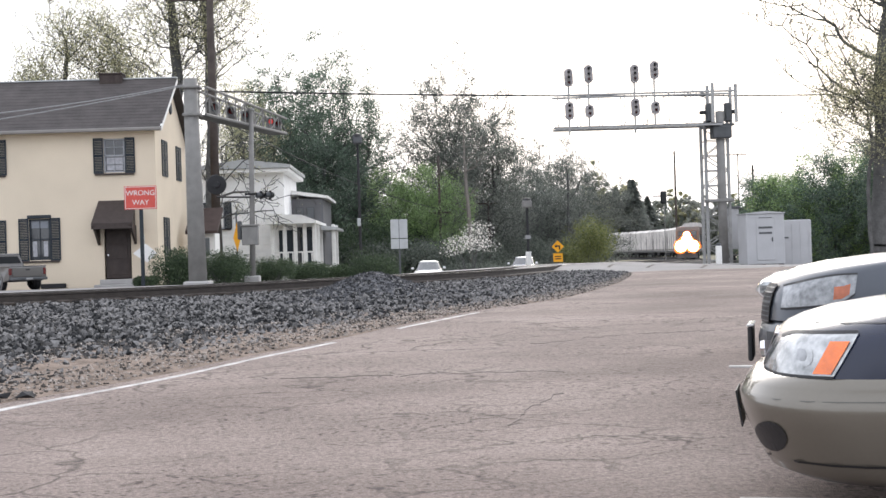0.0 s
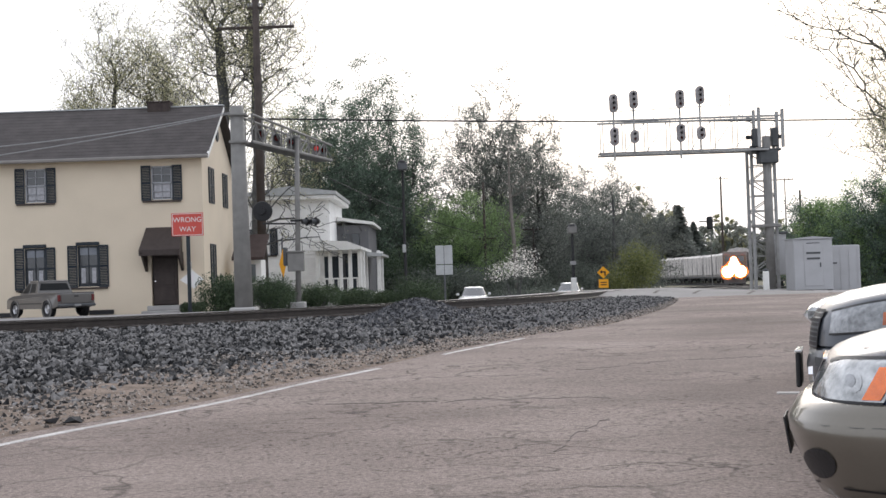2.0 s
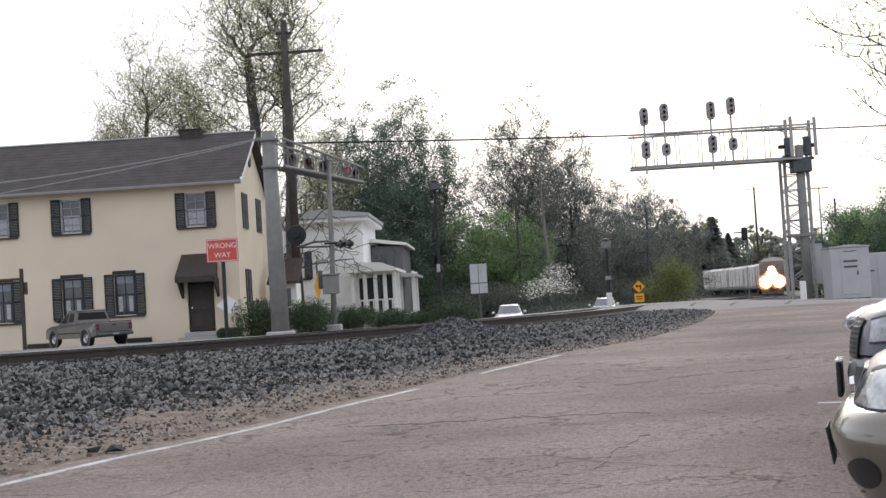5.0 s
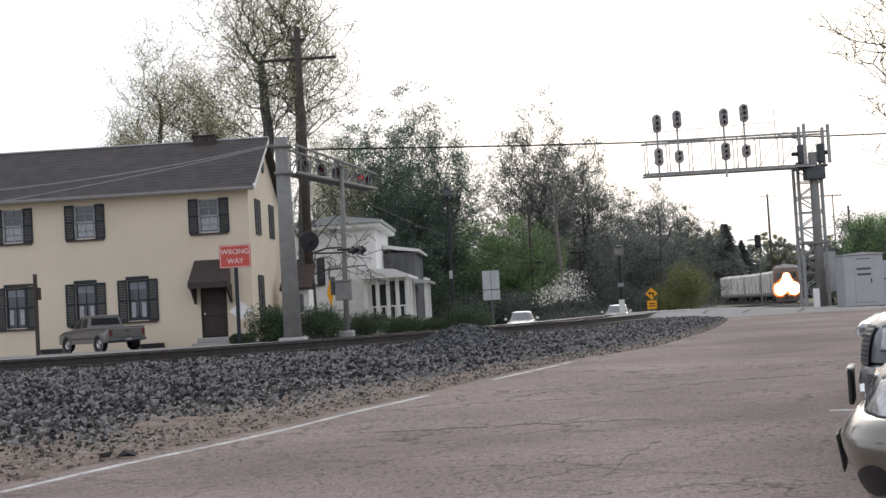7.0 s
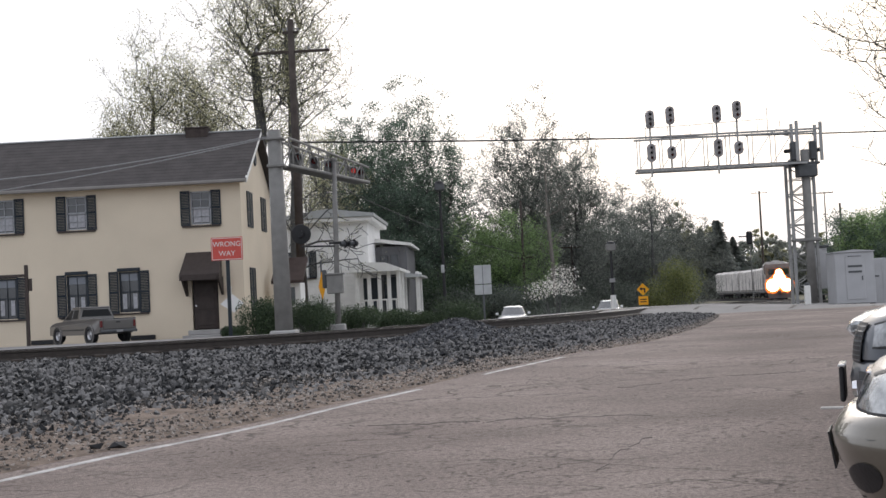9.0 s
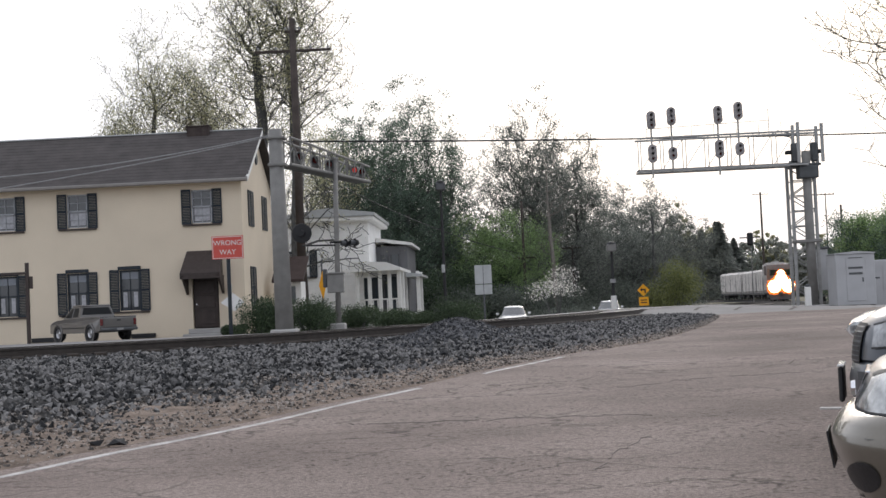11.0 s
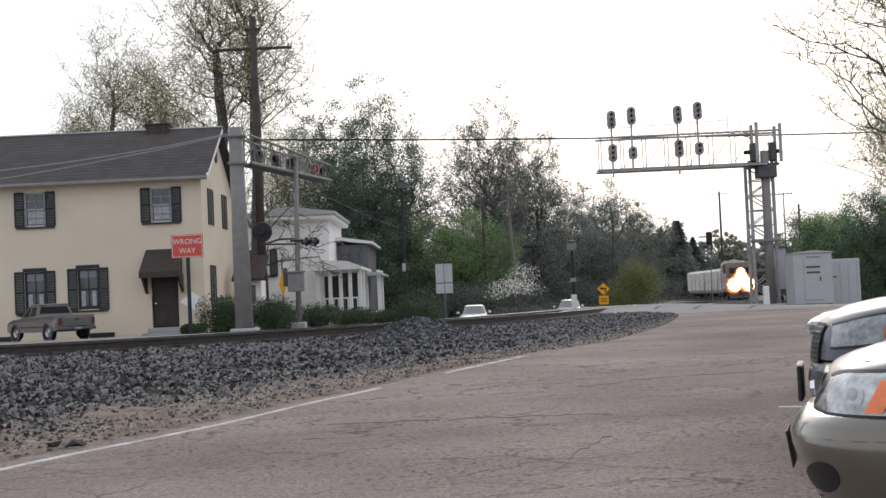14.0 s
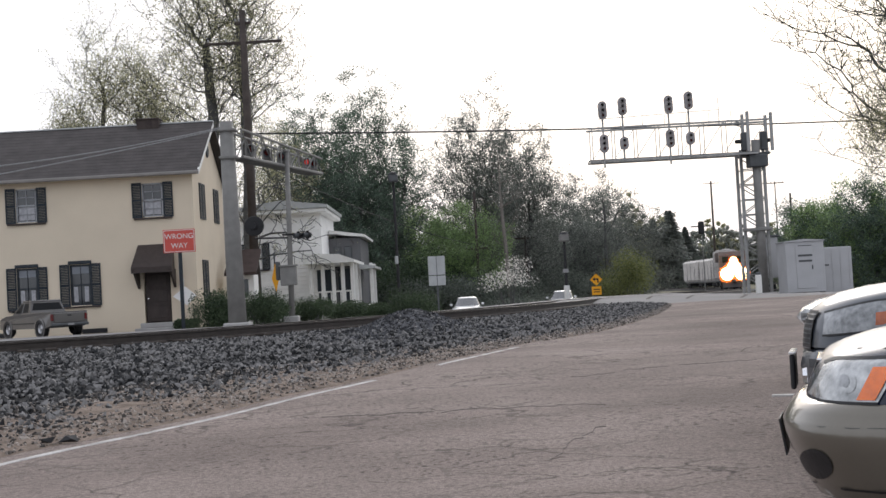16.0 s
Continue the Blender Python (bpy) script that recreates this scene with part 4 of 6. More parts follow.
holes = [(x - .42, x + .42, z - .68, z + .68) for x, z in UP] + [(x - .42, x + .42, z - .82, z + .82) for x, z in LOW] + [(-12.25, -11.17, .62, 2.72)]
m = Mesh()
pierced(m, HX0, HX1, HZ - .3, EAVE, HY0, HY0 + .25, holes)
part("wall", m, STUCCO, house, weld=True)
gable = [(HY0 + .25, HZ - .3), (HY1, HZ - .3), (HY1, EAVE), ((HY0 + HY1) / 2, EAVE + 2.25), (HY0 + .25, EAVE + .14)]
part("wall", Mesh().prism(gable, HX1 - .25, HX1, "x"), STUCCO, house)
part("wall", Mesh().prism(gable, HX0, HX0 + .25, "x"), STUCCO, house)
part("wall", Mesh().box(HX0 + .25, HX1 - .25, HY1 - .25, HY1, HZ - .3, EAVE), STUCCO, house)
part("inner_wall", Mesh().box(HX0 + .3, HX1 - .3, HY0 + 1.6, HY0 + 1.7, HZ, EAVE), BROWN, house, "dim interior behind the windows")
YM, ZR = (HY0 + HY1) / 2, EAVE + 2.42
roof = Mesh()
front = []
for k in range(16):
    for f, dz in ((k / 16, .022), ((k + 1) / 16 - .001, .012)):
        front.append((HY0 - .45 + (YM - HY0 + .45) * f, EAVE - .08 + (ZR - EAVE + .08) * f + dz))
outline = [(HY0 - .45, EAVE - .16)] + front + [(YM, ZR), (HY1 + .45, EAVE - .08), (HY1 + .45, EAVE - .18), (YM, ZR - .14)]
roof.prism(outline, HX0 - .4, HX1 + .35, "x")
rf = part("roof", roof, ROOF, house, "brown asphalt shingle roof")
part("ridge_cap", Mesh().box(HX0 - .42, HX1 + .37, YM - .10, YM + .10, ZR - .02, ZR + .05, .02), ALU, rf, "pale metal ridge cap")
part("gutter", Mesh().box(HX0 - .4, HX1 + .35, HY0 - .56, HY0 - .42, EAVE - .20, EAVE - .06, .03), GUTTER, house, "pale metal gutter")
part("soffit", Mesh().box(HX0 - .3, HX1 + .3, HY0 - .42, HY0, EAVE - .17, EAVE - .12), STUCCO, house)
part("verge_board", Mesh().prism([(HY0 - .45, EAVE - .22), (YM, ZR - .22), (YM, ZR - .04), (HY0 - .45, EAVE - .06)], HX1 + .29, HX1 + .37, "x"), WHITE, house)
ch = part("chimney", Mesh().box(-12.98, -12.02, 58.3, 59.0, 8.6, 9.30, .02), mat("sooty_brick", (0.058, 0.045, 0.041), .9, 0, .3, 5, .4), house, "dark brick chimney")
part("cap", Mesh().box(-13.02, -11.98, 58.26, 59.04, 9.29, 9.36, .02), BROWN, ch)
for x, z in UP:
    window(house, x, z, .84, 1.36, HY0)
for x, z in LOW:
    window(house, x, z, .84, 1.64, HY0, bars=(2, 2), shade=1, hood=True)
for yy, z, h in ((57.0, 5.55, 1.5), (57.0, 2.2, 1.8), (60.4, 5.55, 1.5)):
    for off in (-.62, .02):
        s = part("shutter", shutter_mesh(.60, h), SHUTTER, house, "closed dark louvred shutter")
        s.matrix_basis = pose(HX1 + .025, yy + off, z - h / 2, 0, 0, 90)
part("attic_vent", Mesh().lathe([(0.01, .05), (.26, .05), (.3, 0)], (HX1 + .01, YM, EAVE + 1.15), (1, 0, 0), 14), SHUTTER, house)
dr = part("door", Mesh().box(-12.2, -11.22, 55.10, 55.16, .66, 2.66, .01), BROWN, house, "dark brown panelled front door")
for zz in (0.8, 1.45, 2.05):
    part("door_panel", Mesh().box(-12.08, -11.34, 55.075, 55.10, zz, zz + .5, .01), BROWN, dr)
part("door_handle", Mesh().tube((-12.1, 55.02, 1.6), (-12.1, 55.1, 1.6), .03), CHROME, dr)
part("step", Mesh().box(-12.5, -10.95, 54.1, 55, .1, .42, .02), CONCRETE, house)
part("step", Mesh().box(-12.35, -11.05, 54.5, 55.05, .42, .62, .02), CONCRETE, house)
aw = Mesh()
aw.add([(-12.42, 55, 3.78), (-10.98, 55, 3.78), (-10.90, 54.0, 2.85), (-12.52, 54.0, 2.85), (-12.52, 54.0, 2.62), (-10.90, 54.0, 2.62), (-12.42, 55, 2.75), (-10.98, 55, 2.75)], [(0, 1, 2, 3), (3, 2, 5, 4), (0, 3, 4, 6), (1, 7, 5, 2), (4, 5, 7, 6)])
part("door_hood", aw, BROWN, house, "dark brown sloping door hood")
for x in (-12.43, -10.98):
    part("hood_bracket", Mesh().prism([(53.95, 2.75), (55, 2.75), (55, 2.0), (54.9, 2.0)], x - .04, x + .04, "x"), BROWN, house)
pr = part("rear_porch", Mesh().box(-9.6, -8.5, 59.9, 61.3, -.3, 2.45, .02), OFFWHITE, house, "small white rear porch")
part("porch_window", Mesh().box(-9.2, -8.75, 59.87, 59.9, 1.5, 2.25, .01), PANE, pr)
part("porch_roof", Mesh().prism([(59.4, 2.42), (59.4, 2.55), (61.4, 3.62), (61.4, 3.45)], -9.72, -8.32, "x"), mat("rusty_brown_shingles", (0.060, 0.042, 0.038), .9, 0, .25, 3, .3, 14), pr, "rusty brown lean-to roof")
part("house_sign", Mesh().box(-10.66, -10.62, 54.4, 55.0, 1.6, 2.35, .005, None), WHITE, house, "white board beside the door")
part("hanging_sign", Mesh().prism([(-10.95, 1.62), (-10.4, 1.25), (-10.0, 1.62), (-10.45, 2.0)], 54.2, 54.24), OFFWHITE, house, "white diamond-shaped board")
for x in (-14.3, -18.4):
    part("basement_vent", Mesh().box(x - .5, x + .5, 54.9, 54.99, .34, .52, .01), BLACK, house)


# ---- the white house with a porch ----
wh = empty("house", pose(0, 0, 0), "white two-storey house with a columned front porch", "house")
part("wall", Mesh().box(-11.2, -6.85, 75, 84, -.6, 6.2, .02), OFFWHITE, wh)
for k in range(26):
    part("siding_board", Mesh().box(-11.25, -6.8, 74.955, 74.998, .3 + k * .22, .3 + k * .22 + .20, .01), OFFWHITE, wh)
part("roof", Mesh().prism([(-11.8, 6.2), (-6.35, 6.2), (-6.35, 6.36), (-8.9, 6.7), (-11.8, 6.36)], 74.3, 84.6), ALU, wh, "pale hipped roof")
part("cornice", Mesh().box(-11.7, -6.45, 74.4, 84.5, 5.95, 6.19, .04), WHITE, wh)
for x, z in ((-10.5, 3.7),):
    window(wh, x, z, .8, 1.4, 74.93)
part("wing", Mesh().box(-6.85, -5.0, 80, 88, -.6, 4.7, .02), mat("grey_wing_siding", (0.12, 0.12, 0.125), .8, 0, .15, 2, .1), wh, "grey shaded rear wing")
for x in (-6.35, -5.75):
    part("wing_window", Mesh().box(x - .22, x + .22, 79.94, 79.998, 3.0, 4.2, .02), PANE, wh)
part("wing_roof", Mesh().prism([(-6.8, 4.95), (-4.7, 4.7), (-4.7, 4.85), (-6.8, 5.2)], 79.6, 88.4), WHITE, wh)
porch = part("porch", Mesh().box(-7.1, -4.2, 71.6, 80, -.6, .75, .03), WHITE, wh, "raised white porch floor")
part("porch_roof", Mesh().prism([(-7.5, 3.05), (-4.85, 3.05), (-4.85, 3.2), (-5.6, 3.5), (-7.5, 3.60)], 71.2, 80), WHITE, porch, "white porch roof")
part("porch_roof", Mesh().prism([(-4.84, 2.75), (-3.95, 2.75), (-3.95, 2.88), (-4.84, 3.0)], 75, 82), ALU, porch)
for k, (x, y) in enumerate(((-7.2, 71.8), (-6.55, 71.8), (-6.0, 71.8), (-5.5, 71.8), (-5.0, 71.8), (-4.98, 74.2), (-4.95, 76.4), (-4.2, 75.5), (-4.2, 78.5))):
    part("column", Mesh().box(x - .10, x + .10, y - .10, y + .10, .7, 3.06, .03), WHITE, porch)
for x in (-6.85, -6.65, -6.4, -6.15, -5.65, -5.4, -5.15, -4.9):
    part("baluster", Mesh().box(x - .03, x + .03, 71.76, 71.82, .75, 1.55), WHITE, porch)
part("hand_rail", Mesh().box(-7.2, -5.0, 71.74, 71.84, 1.52, 1.6, .01), WHITE, porch)
for x in (-6.75, -5.6):
    part("porch_door", Mesh().box(x - .4, x + .4, 74.9, 74.96, .8, 2.8, .02), SHUTTER, porch)


# ---- signals, poles and signs ----
def cantilever():
    t = empty("signal_cantilever", pose(0, 0, 0), "grey steel crossing signal mast with a long truss arm", "signal mast")
    part("mast", Mesh().tube((-7.30, 47, .3), (-7.36, 47, 7.5), .315, .235, 18), STEEL, t, "thick tapered grey mast", True)
    part("foot", Mesh().box(-7.75, -6.85, 46.55, 47.45, .2, .55, .05), CONCRETE, t)
    part("collar", Mesh().box(-7.62, -7.0, 46.7, 47.35, 6.2, 6.3, .02), STEEL, t)
    part("collar", Mesh().box(-7.62, -7.0, 46.7, 47.35, 7.15, 7.23, .02), STEEL, t)
    a, b = Vector((-7.2, 47.3, 6.3)), Vector((-5.30, 57, 6.45))
    up0, up1 = Vector((0, 0, .95)), Vector((0, 0, .62))
    for s in (-.3, .3):
        off = Vector((s, 0, 0))
        part("chord", Mesh().tube(a + off, b + off, .055, .055, 8), STEEL, t)
        part("chord", Mesh().tube(a + up0 + off, b + up1 + off, .05, .05, 8), STEEL, t)
        for k in range(9):
            p, q = a.lerp(b, k / 9) + off, a.lerp(b, (k + 1) / 9) + off
            pu, qu = p + up0.lerp(up1, k / 9), q + up0.lerp(up1, (k + 1) / 9)
            part("lattice_bar", Mesh().tube(p, pu, .028, .028, 6), STEEL, t)
            part("lattice_bar", Mesh().tube(*((p, qu) if k % 2 else (pu, q)), .026, .026, 6), STEEL, t)
    part("walkway", Mesh().box(-.33, .33, 0, (b - a).length, -.06, -.02, 0, Matrix.Translation(a) @ (b - a).to_track_quat("Y", "Z").to_matrix().to_4x4()), DKSTEEL, t)
    for f in (.16, .34, .52, .85, .95):
        p = a.lerp(b, f) + Vector((.15, -.35, .35))
        l = part("flasher", Mesh().lathe([(.0, .12), (.08, .10), (.1, .0), (.17, -.02), (.17, -.04)], p, (.8, 1, 0), 14), DKSTEEL, t, "grey disc with a red crossing lamp")
        part("junction_box", Mesh().box(p.x - .22, p.x + .1, p.y + .1, p.y + .4, p.z - .25, p.z + .2, .03), STEEL, l)
        part("visor", Mesh().lathe([(.12, -.03), (.125, -.2)], p, (0, 1, 0), 12), BLACK, l)
        part("lens", Mesh().lathe([(.0, -.06), (.11, -.04)], p, (0, 1, 0), 12), REDGLOW if f == .85 else REDLENS, l, "red lens")


def crossing_post():
    t = empty("crossing_signal", pose(0, 0, 0), "grey crossing signal post with flashers and a control box", "signal post")
    part("post", Mesh().tube((-6.0, 52, .3), (-5.88, 52, 6.9), .11, .09, 12), STEEL, t, "", True)
    part("foot", Mesh().box(-6.3, -5.72, 51.7, 52.3, .2, .62, .04), CONCRETE, t)
    b = part("control_box", Mesh().box(-6.32, -5.7, 51.55, 51.85, 1.78, 2.5, .03), STEEL, t, "grey metal box")
    part("lid", Mesh().box(-6.36, -5.66, 51.5, 51.9, 2.5, 2.56, .01), STEEL, b)
    part("control_box", Mesh().box(-6.5, -6.34, 51.7, 52.0, 2.0, 2.7, .03), DKSTEEL, t)
    part("cross_arm", Mesh().tube((-6.2, 51.9, 3.72), (-5.1, 51.9, 3.72), .04), BLACK, t)
    for x in (-5.55, -5.2):
        l = part("flasher", Mesh().lathe([(.0, .12), (.1, .10), (.13, .0), (.17, -.02), (.17, -.04)], (x, 51.8, 3.66), (1.6, 1, 0), 14), BLACK, t, "black disc with a red crossing lamp")
        part("visor", Mesh().lathe([(.10, -.03), (.105, -.22)], (x, 51.8, 3.66), (1.6, 1, 0), 12), DKSTEEL, l)
    d = part("signal_disc", Mesh().lathe([(0, .06), (.36, .06), (.38, .02), (.36, -.02), (.13, -.03), (.12, -.22), (0, -.22)], (-7.12, 50.9, 4.06), (0, 1, 0), 20), BLACK, t, "large round black signal backing")
    part("bracket", Mesh().tube((-7.12, 50.95, 3.6), (-6.0, 51.9, 3.6), .035), BLACK, t)
    part("bell", Mesh().lathe([(0, .1), (.12, .08), (.15, 0), (0, 0)], (-5.88, 52, 6.9), (0, 0, 1), 12), STEEL, t)


def gantry():
    t = empty("signal_bridge", pose(0, 0, 0), "grey steel signal bridge with eight dark signal heads over the track", "signal bridge")
    for x, y in ((14.30, 65.0), (15.38, 65.0), (14.30, 66.0), (15.38, 66.0)):
        part("leg", Mesh().box(x - .07, x + .07, y - .07, y + .07, .1, 7.2, .01), LIGHTSTEEL, t)
    for k in range(9):
        z0, z1 = .5 + k * .72, .5 + (k + 1) * .72
        for y in (65.0, 66.0):
            part("lattice_bar", Mesh().tube((14.30, y, z0), (15.38, y, z0), .03, .03, 6), LIGHTSTEEL, t)
            part("lattice_bar", Mesh().tube((14.30 if k % 2 else 15.38, y, z0), (15.38 if k % 2 else 14.30, y, z1), .03, .03, 6), LIGHTSTEEL, t)
    part("equipment_case", Mesh().box(14.52, 15.42, 64.2, 64.98, 6.30, 6.88, .04), DKSTEEL, t, "dark grey equipment case")
    part("stiffener_plate", Mesh().box(14.2, 15.45, 64.3, 65.1, 3.28, 3.42, .02), STEEL, t)
    part("mast", Mesh().tube((14.94, 64.6, .1), (14.94, 64.6, 7.6), .225, .20, 16), STEEL, t, "round grey mast", True)
    part("foot", Mesh().box(14.1, 15.7, 64.2, 66.3, 0, .35, .05), CONCRETE, t)
    part("platform", Mesh().box(14.3, 15.6, 64.4, 66.2, 6.9, 7.0, .01), DKSTEEL, t)
    for x, dx in ((14.45, -.45), (15.35, .45)):
        part("floodlight", Mesh().box(x - .16, x + .16, 64.5, 64.85, 7.1, 8.0, .05), DKSTEEL, t, "dark equipment case")
        part("floodlight", Mesh().box(min(x, x + dx), max(x, x + dx), 64.55, 64.8, 7.48, 7.66, .04), BLACK, t, "dark lamp on a short arm")
    y0, y1 = 63.4, 65.2
    x0, x1 = 7.0, 15.65
    for y in (63.9, 65.0):
        part("chord", Mesh().box(x0, x1, y - .045, y + .045, 8.44, 8.53, .01), LIGHTSTEEL, t)
        part("chord", Mesh().box(x0, 14.9, y - .045, y + .045, 6.88, 6.97, .01), LIGHTSTEEL, t)
        for k in range(8):
            x = x0 + .15 + k * 1.05
            part("lattice_bar", Mesh().tube((x, y, 6.95), (x, y, 8.45), .022, .022, 6), LIGHTSTEEL, t)
            if y > 64.5:
                part("lattice_bar", Mesh().tube((x, y, 6.95), (x + 1.05, y, 8.45), .018, .018, 6), LIGHTSTEEL, t)
        part("leg", Mesh().box(14.4, 14.54, y - .07, y + .07, 7, 8.9, .01), LIGHTSTEEL, t)
        part("leg", Mesh().box(15.5, 15.64, y - .07, y + .07, 7, 8.8, .01), LIGHTSTEEL, t)
        part("brace", Mesh().tube((14.45, y, 8.3), (13.5, y, 9.15 - .6), .03, .03, 6), LIGHTSTEEL, t)
    part("walkway", Mesh().box(x0, 14.9, 64.0, 64.9, 6.98, 7.02), DKSTEEL, t)
    part("hand_rail", Mesh().tube((x0 + .6, 65.05, 9.05), (13.4, 65.05, 9.2), .018, .018, 6), LIGHTSTEEL, t)
    for k in range(7):
        x = x0 + .6 + k * 1.06
        part("rail_post", Mesh().tube((x, 65.05, 8.5), (x, 65.05, 9.1), .016, .016, 6), LIGHTSTEEL, t)
    part("rail_post", Mesh().tube((13.35, 64.9, 8.5), (13.35, 64.9, 9.75), .02, .02, 6), LIGHTSTEEL, t)
    for x, top, low, tall in ((7.66, 9.28, 7.72, True), (8.60, 9.42, 7.68, False), (10.76, 9.38, 7.79, True), (11.70, 9.52, 7.75, False)):
        part("head_pole", Mesh().tube((x, 63.75, 6.6 if tall else 6.9), (x, 63.75, top), .045, .045, 8), LIGHTSTEEL, t)
        for z, hh in ((top, .42), (low, .42 if tall else .30)):
            o = [(.21 * math.cos(a), (hh - .19 if math.sin(a) > 0 else -(hh - .19)) + .20 * math.sin(a)) for a in [2 * math.pi * i / 16 for i in range(16)]]
            hd = part("signal_head", Mesh().prism([(x + a, z + b) for a, b in o], 63.52, 63.64), SIGNAL, t, "dark oval signal head")
            for dz in ((-.24, 0, .24) if hh > .35 else (-.11, .13)):
                part("visor", Mesh().lathe([(.075, 0), (.08, -.18)], (x, 63.5, z + dz), (0, 1, 0), 10), SIGNAL, hd)
                part("lens", Mesh().lathe([(.0, -.01), (.07, -.005)], (x, 63.515, z + dz), (0, 1, 0), 10), REDLENS if dz < 0 else BLACK, hd)


def far_signal(x, y, z):
    t = empty("signal_mast", pose(x, y, ground(x, y)), "slender railway signal mast with a black head", "signal mast")
    part("mast", Mesh().tube((0, 0, 0), (0, 0, z + 1.2), .04, .035), STEEL, t)
    part("signal_head", Mesh().box(-.3, .2, -.2, .1, z + .25, z + 1.3, .1), BLACK, t)
    part("bracket", Mesh().tube((-.9, 0, z + .9), (.7, 0, z + .9), .05), BLACK, t)


def text(parent, body, x, y, z, size, material, rot=(90, 0, 0), name="lettering"):
    c = bpy.data.curves.new(name, "FONT")
    c.body, c.size, c.align_x, c.align_y, c.extrude = body, size, "CENTER", "CENTER", .002
    c.materials.append(material)
    dg = new(name, c)
    me = bpy.data.meshes.new_from_object(dg)
    bpy.data.objects.remove(dg)
    o = new(name, me)
    o.parent, o.matrix_basis = parent, pose(x, y, z, *rot)
    return o


def wrong_way():
    t = empty("road_sign", pose(-9.95, 51, .3), "red WRONG WAY road sign on a dark post", "road sign")
    part("post", Mesh().box(-.07, .07, -.03, .03, 0, 3.8, .01), SHUTTER, t)
    p = part("sign_panel", Mesh().box(-.60, .60, -.06, -.035, 2.93, 3.80, .01), REDSIGN, t, "red panel with white letters")
    text(p, "WRONG", 0, -.066, 3.53, .27, WHITE)
    text(p, "WAY", 0, -.066, 3.18, .27, WHITE)
    for a in ((-.57, .57, 2.955, 2.975), (-.57, .57, 3.755, 3.775), (-.57, -.55, 2.955, 3.775), (.55, .57, 2.955, 3.775)):
        part("border", Mesh().box(a[0], a[1], -.066, -.061, a[2], a[3]), WHITE, p)


def back_signs():
    t = empty("road_sign", pose(-.44, 58, .2), "pair of bare grey sign backs on one post", "road sign")
    part("post", Mesh().box(-.04, .04, 0, .06, 0, 2.5, .01), DKSTEEL, t)
    for x0, x1 in ((-.36, -.01), (.01, .36)):
        part("sign_panel", Mesh().box(x0, x1, -.03, -.01, 1.75, 2.55, .005), ALU, t)
        part("sign_panel", Mesh().box(x0, x1, -.03, -.01, 1.30, 1.72, .005), ALU, t)


def yellow_sign():
    t = empty("road_sign", pose(8.69, 80, -.5), "yellow diamond road sign with a black arrow", "road sign")
    part("post", Mesh().box(-.03, .03, .01, .06, 0, 2.4), DKSTEEL, t)
    p = part("sign_panel", Mesh().prism([(-.36, 1.95), (0, 1.59), (.36, 1.95), (0, 2.31)], -.02, .0), YELLOW, t)
    part("arrow", Mesh().prism([(-.2, 1.98), (-.08, 1.86), (-.08, 1.94), (.06, 1.94), (.06, 1.76), (.14, 1.76), (.14, 2.02), (-.08, 2.02), (-.08, 2.10)], -.028, -.022), BLACK, p)
    q = part("plate", Mesh().box(-.28, .28, -.02, 0, 1.05, 1.55, .005), YELLOW, t)
    part("mark", Mesh().box(-.18, .18, -.028, -.022, 1.2, 1.26), BLACK, q)
    part("mark", Mesh().box(-.18, .18, -.028, -.022, 1.34, 1.40), BLACK, q)


def amber_marker(x, y):
    t = empty("road_sign", pose(x, y, .2), "narrow yellow warning sign seen edge-on", "road sign")
    part("post", Mesh().box(-.03, .03, -.03, .03, 0, 2.9), DKSTEEL, t)
    part("sign_panel", Mesh().prism([(-.13, 1.9), (.02, 1.35), (.15, 1.9), (.02, 2.5)], -.05, -.03), YELLOW, t)


def utility_pole(x, y, h, r, arms, label="brown wooden utility pole with cross-arm", z=None):
    t = empty("utility_pole", pose(x, y, ground(x, y) - .1 if z is None else z), label, "utility pole")
    part("pole", Mesh().tube((0, 0, 0), (0, 0, h), r, r * .65, 12), WOOD, t, "", True)
    for za, w in arms:
        a = part("cross_arm", Mesh().box(-w, w, -.1, .02, za - .06, za + .06, .01), WOOD, t)
        for s in (-.92, -.45, .45, .92):
            part("insulator", Mesh().lathe([(.02, 0), (.06, .05), (.03, .16), (0, .17)], (s * w, -.04, za + .06), (0, 0, 1), 8), PALECABLE, a)
    return t


def lamp_post(x, y, h, label, white_base=False):
    t = empty("street_lamp", pose(x, y, ground(x, y)), label, "street lamp")
    part("pole", Mesh().tube((0, 0, 0), (0, 0, h), .09, .06, 10), BLACK, t)
    hd = part("lamp_head", Mesh().box(-.24, .24, -.24, .24, h - .1, h + .28, .05), STEEL if white_base else DKSTEEL, t)
    part("cap", Mesh().lathe([(.26, 0), (.18, .1), (0, .16)], (0, 0, h + .28), (0, 0, 1), 10), BLACK, hd)
    if white_base:
        part("sleeve", Mesh().tube((0, 0, 0), (0, 0, 1.25), .15, .15, 10), WHITE, t, "white base sleeve")
        part("clamp", Mesh().box(-.14, .14, -.14, .14, 1.9, 2.1), PALECABLE, t)
    else:
        part("meter_box", Mesh().box(-.12, .05, -.2, -.05, 2.7, 3.1, .02), ALU, t)


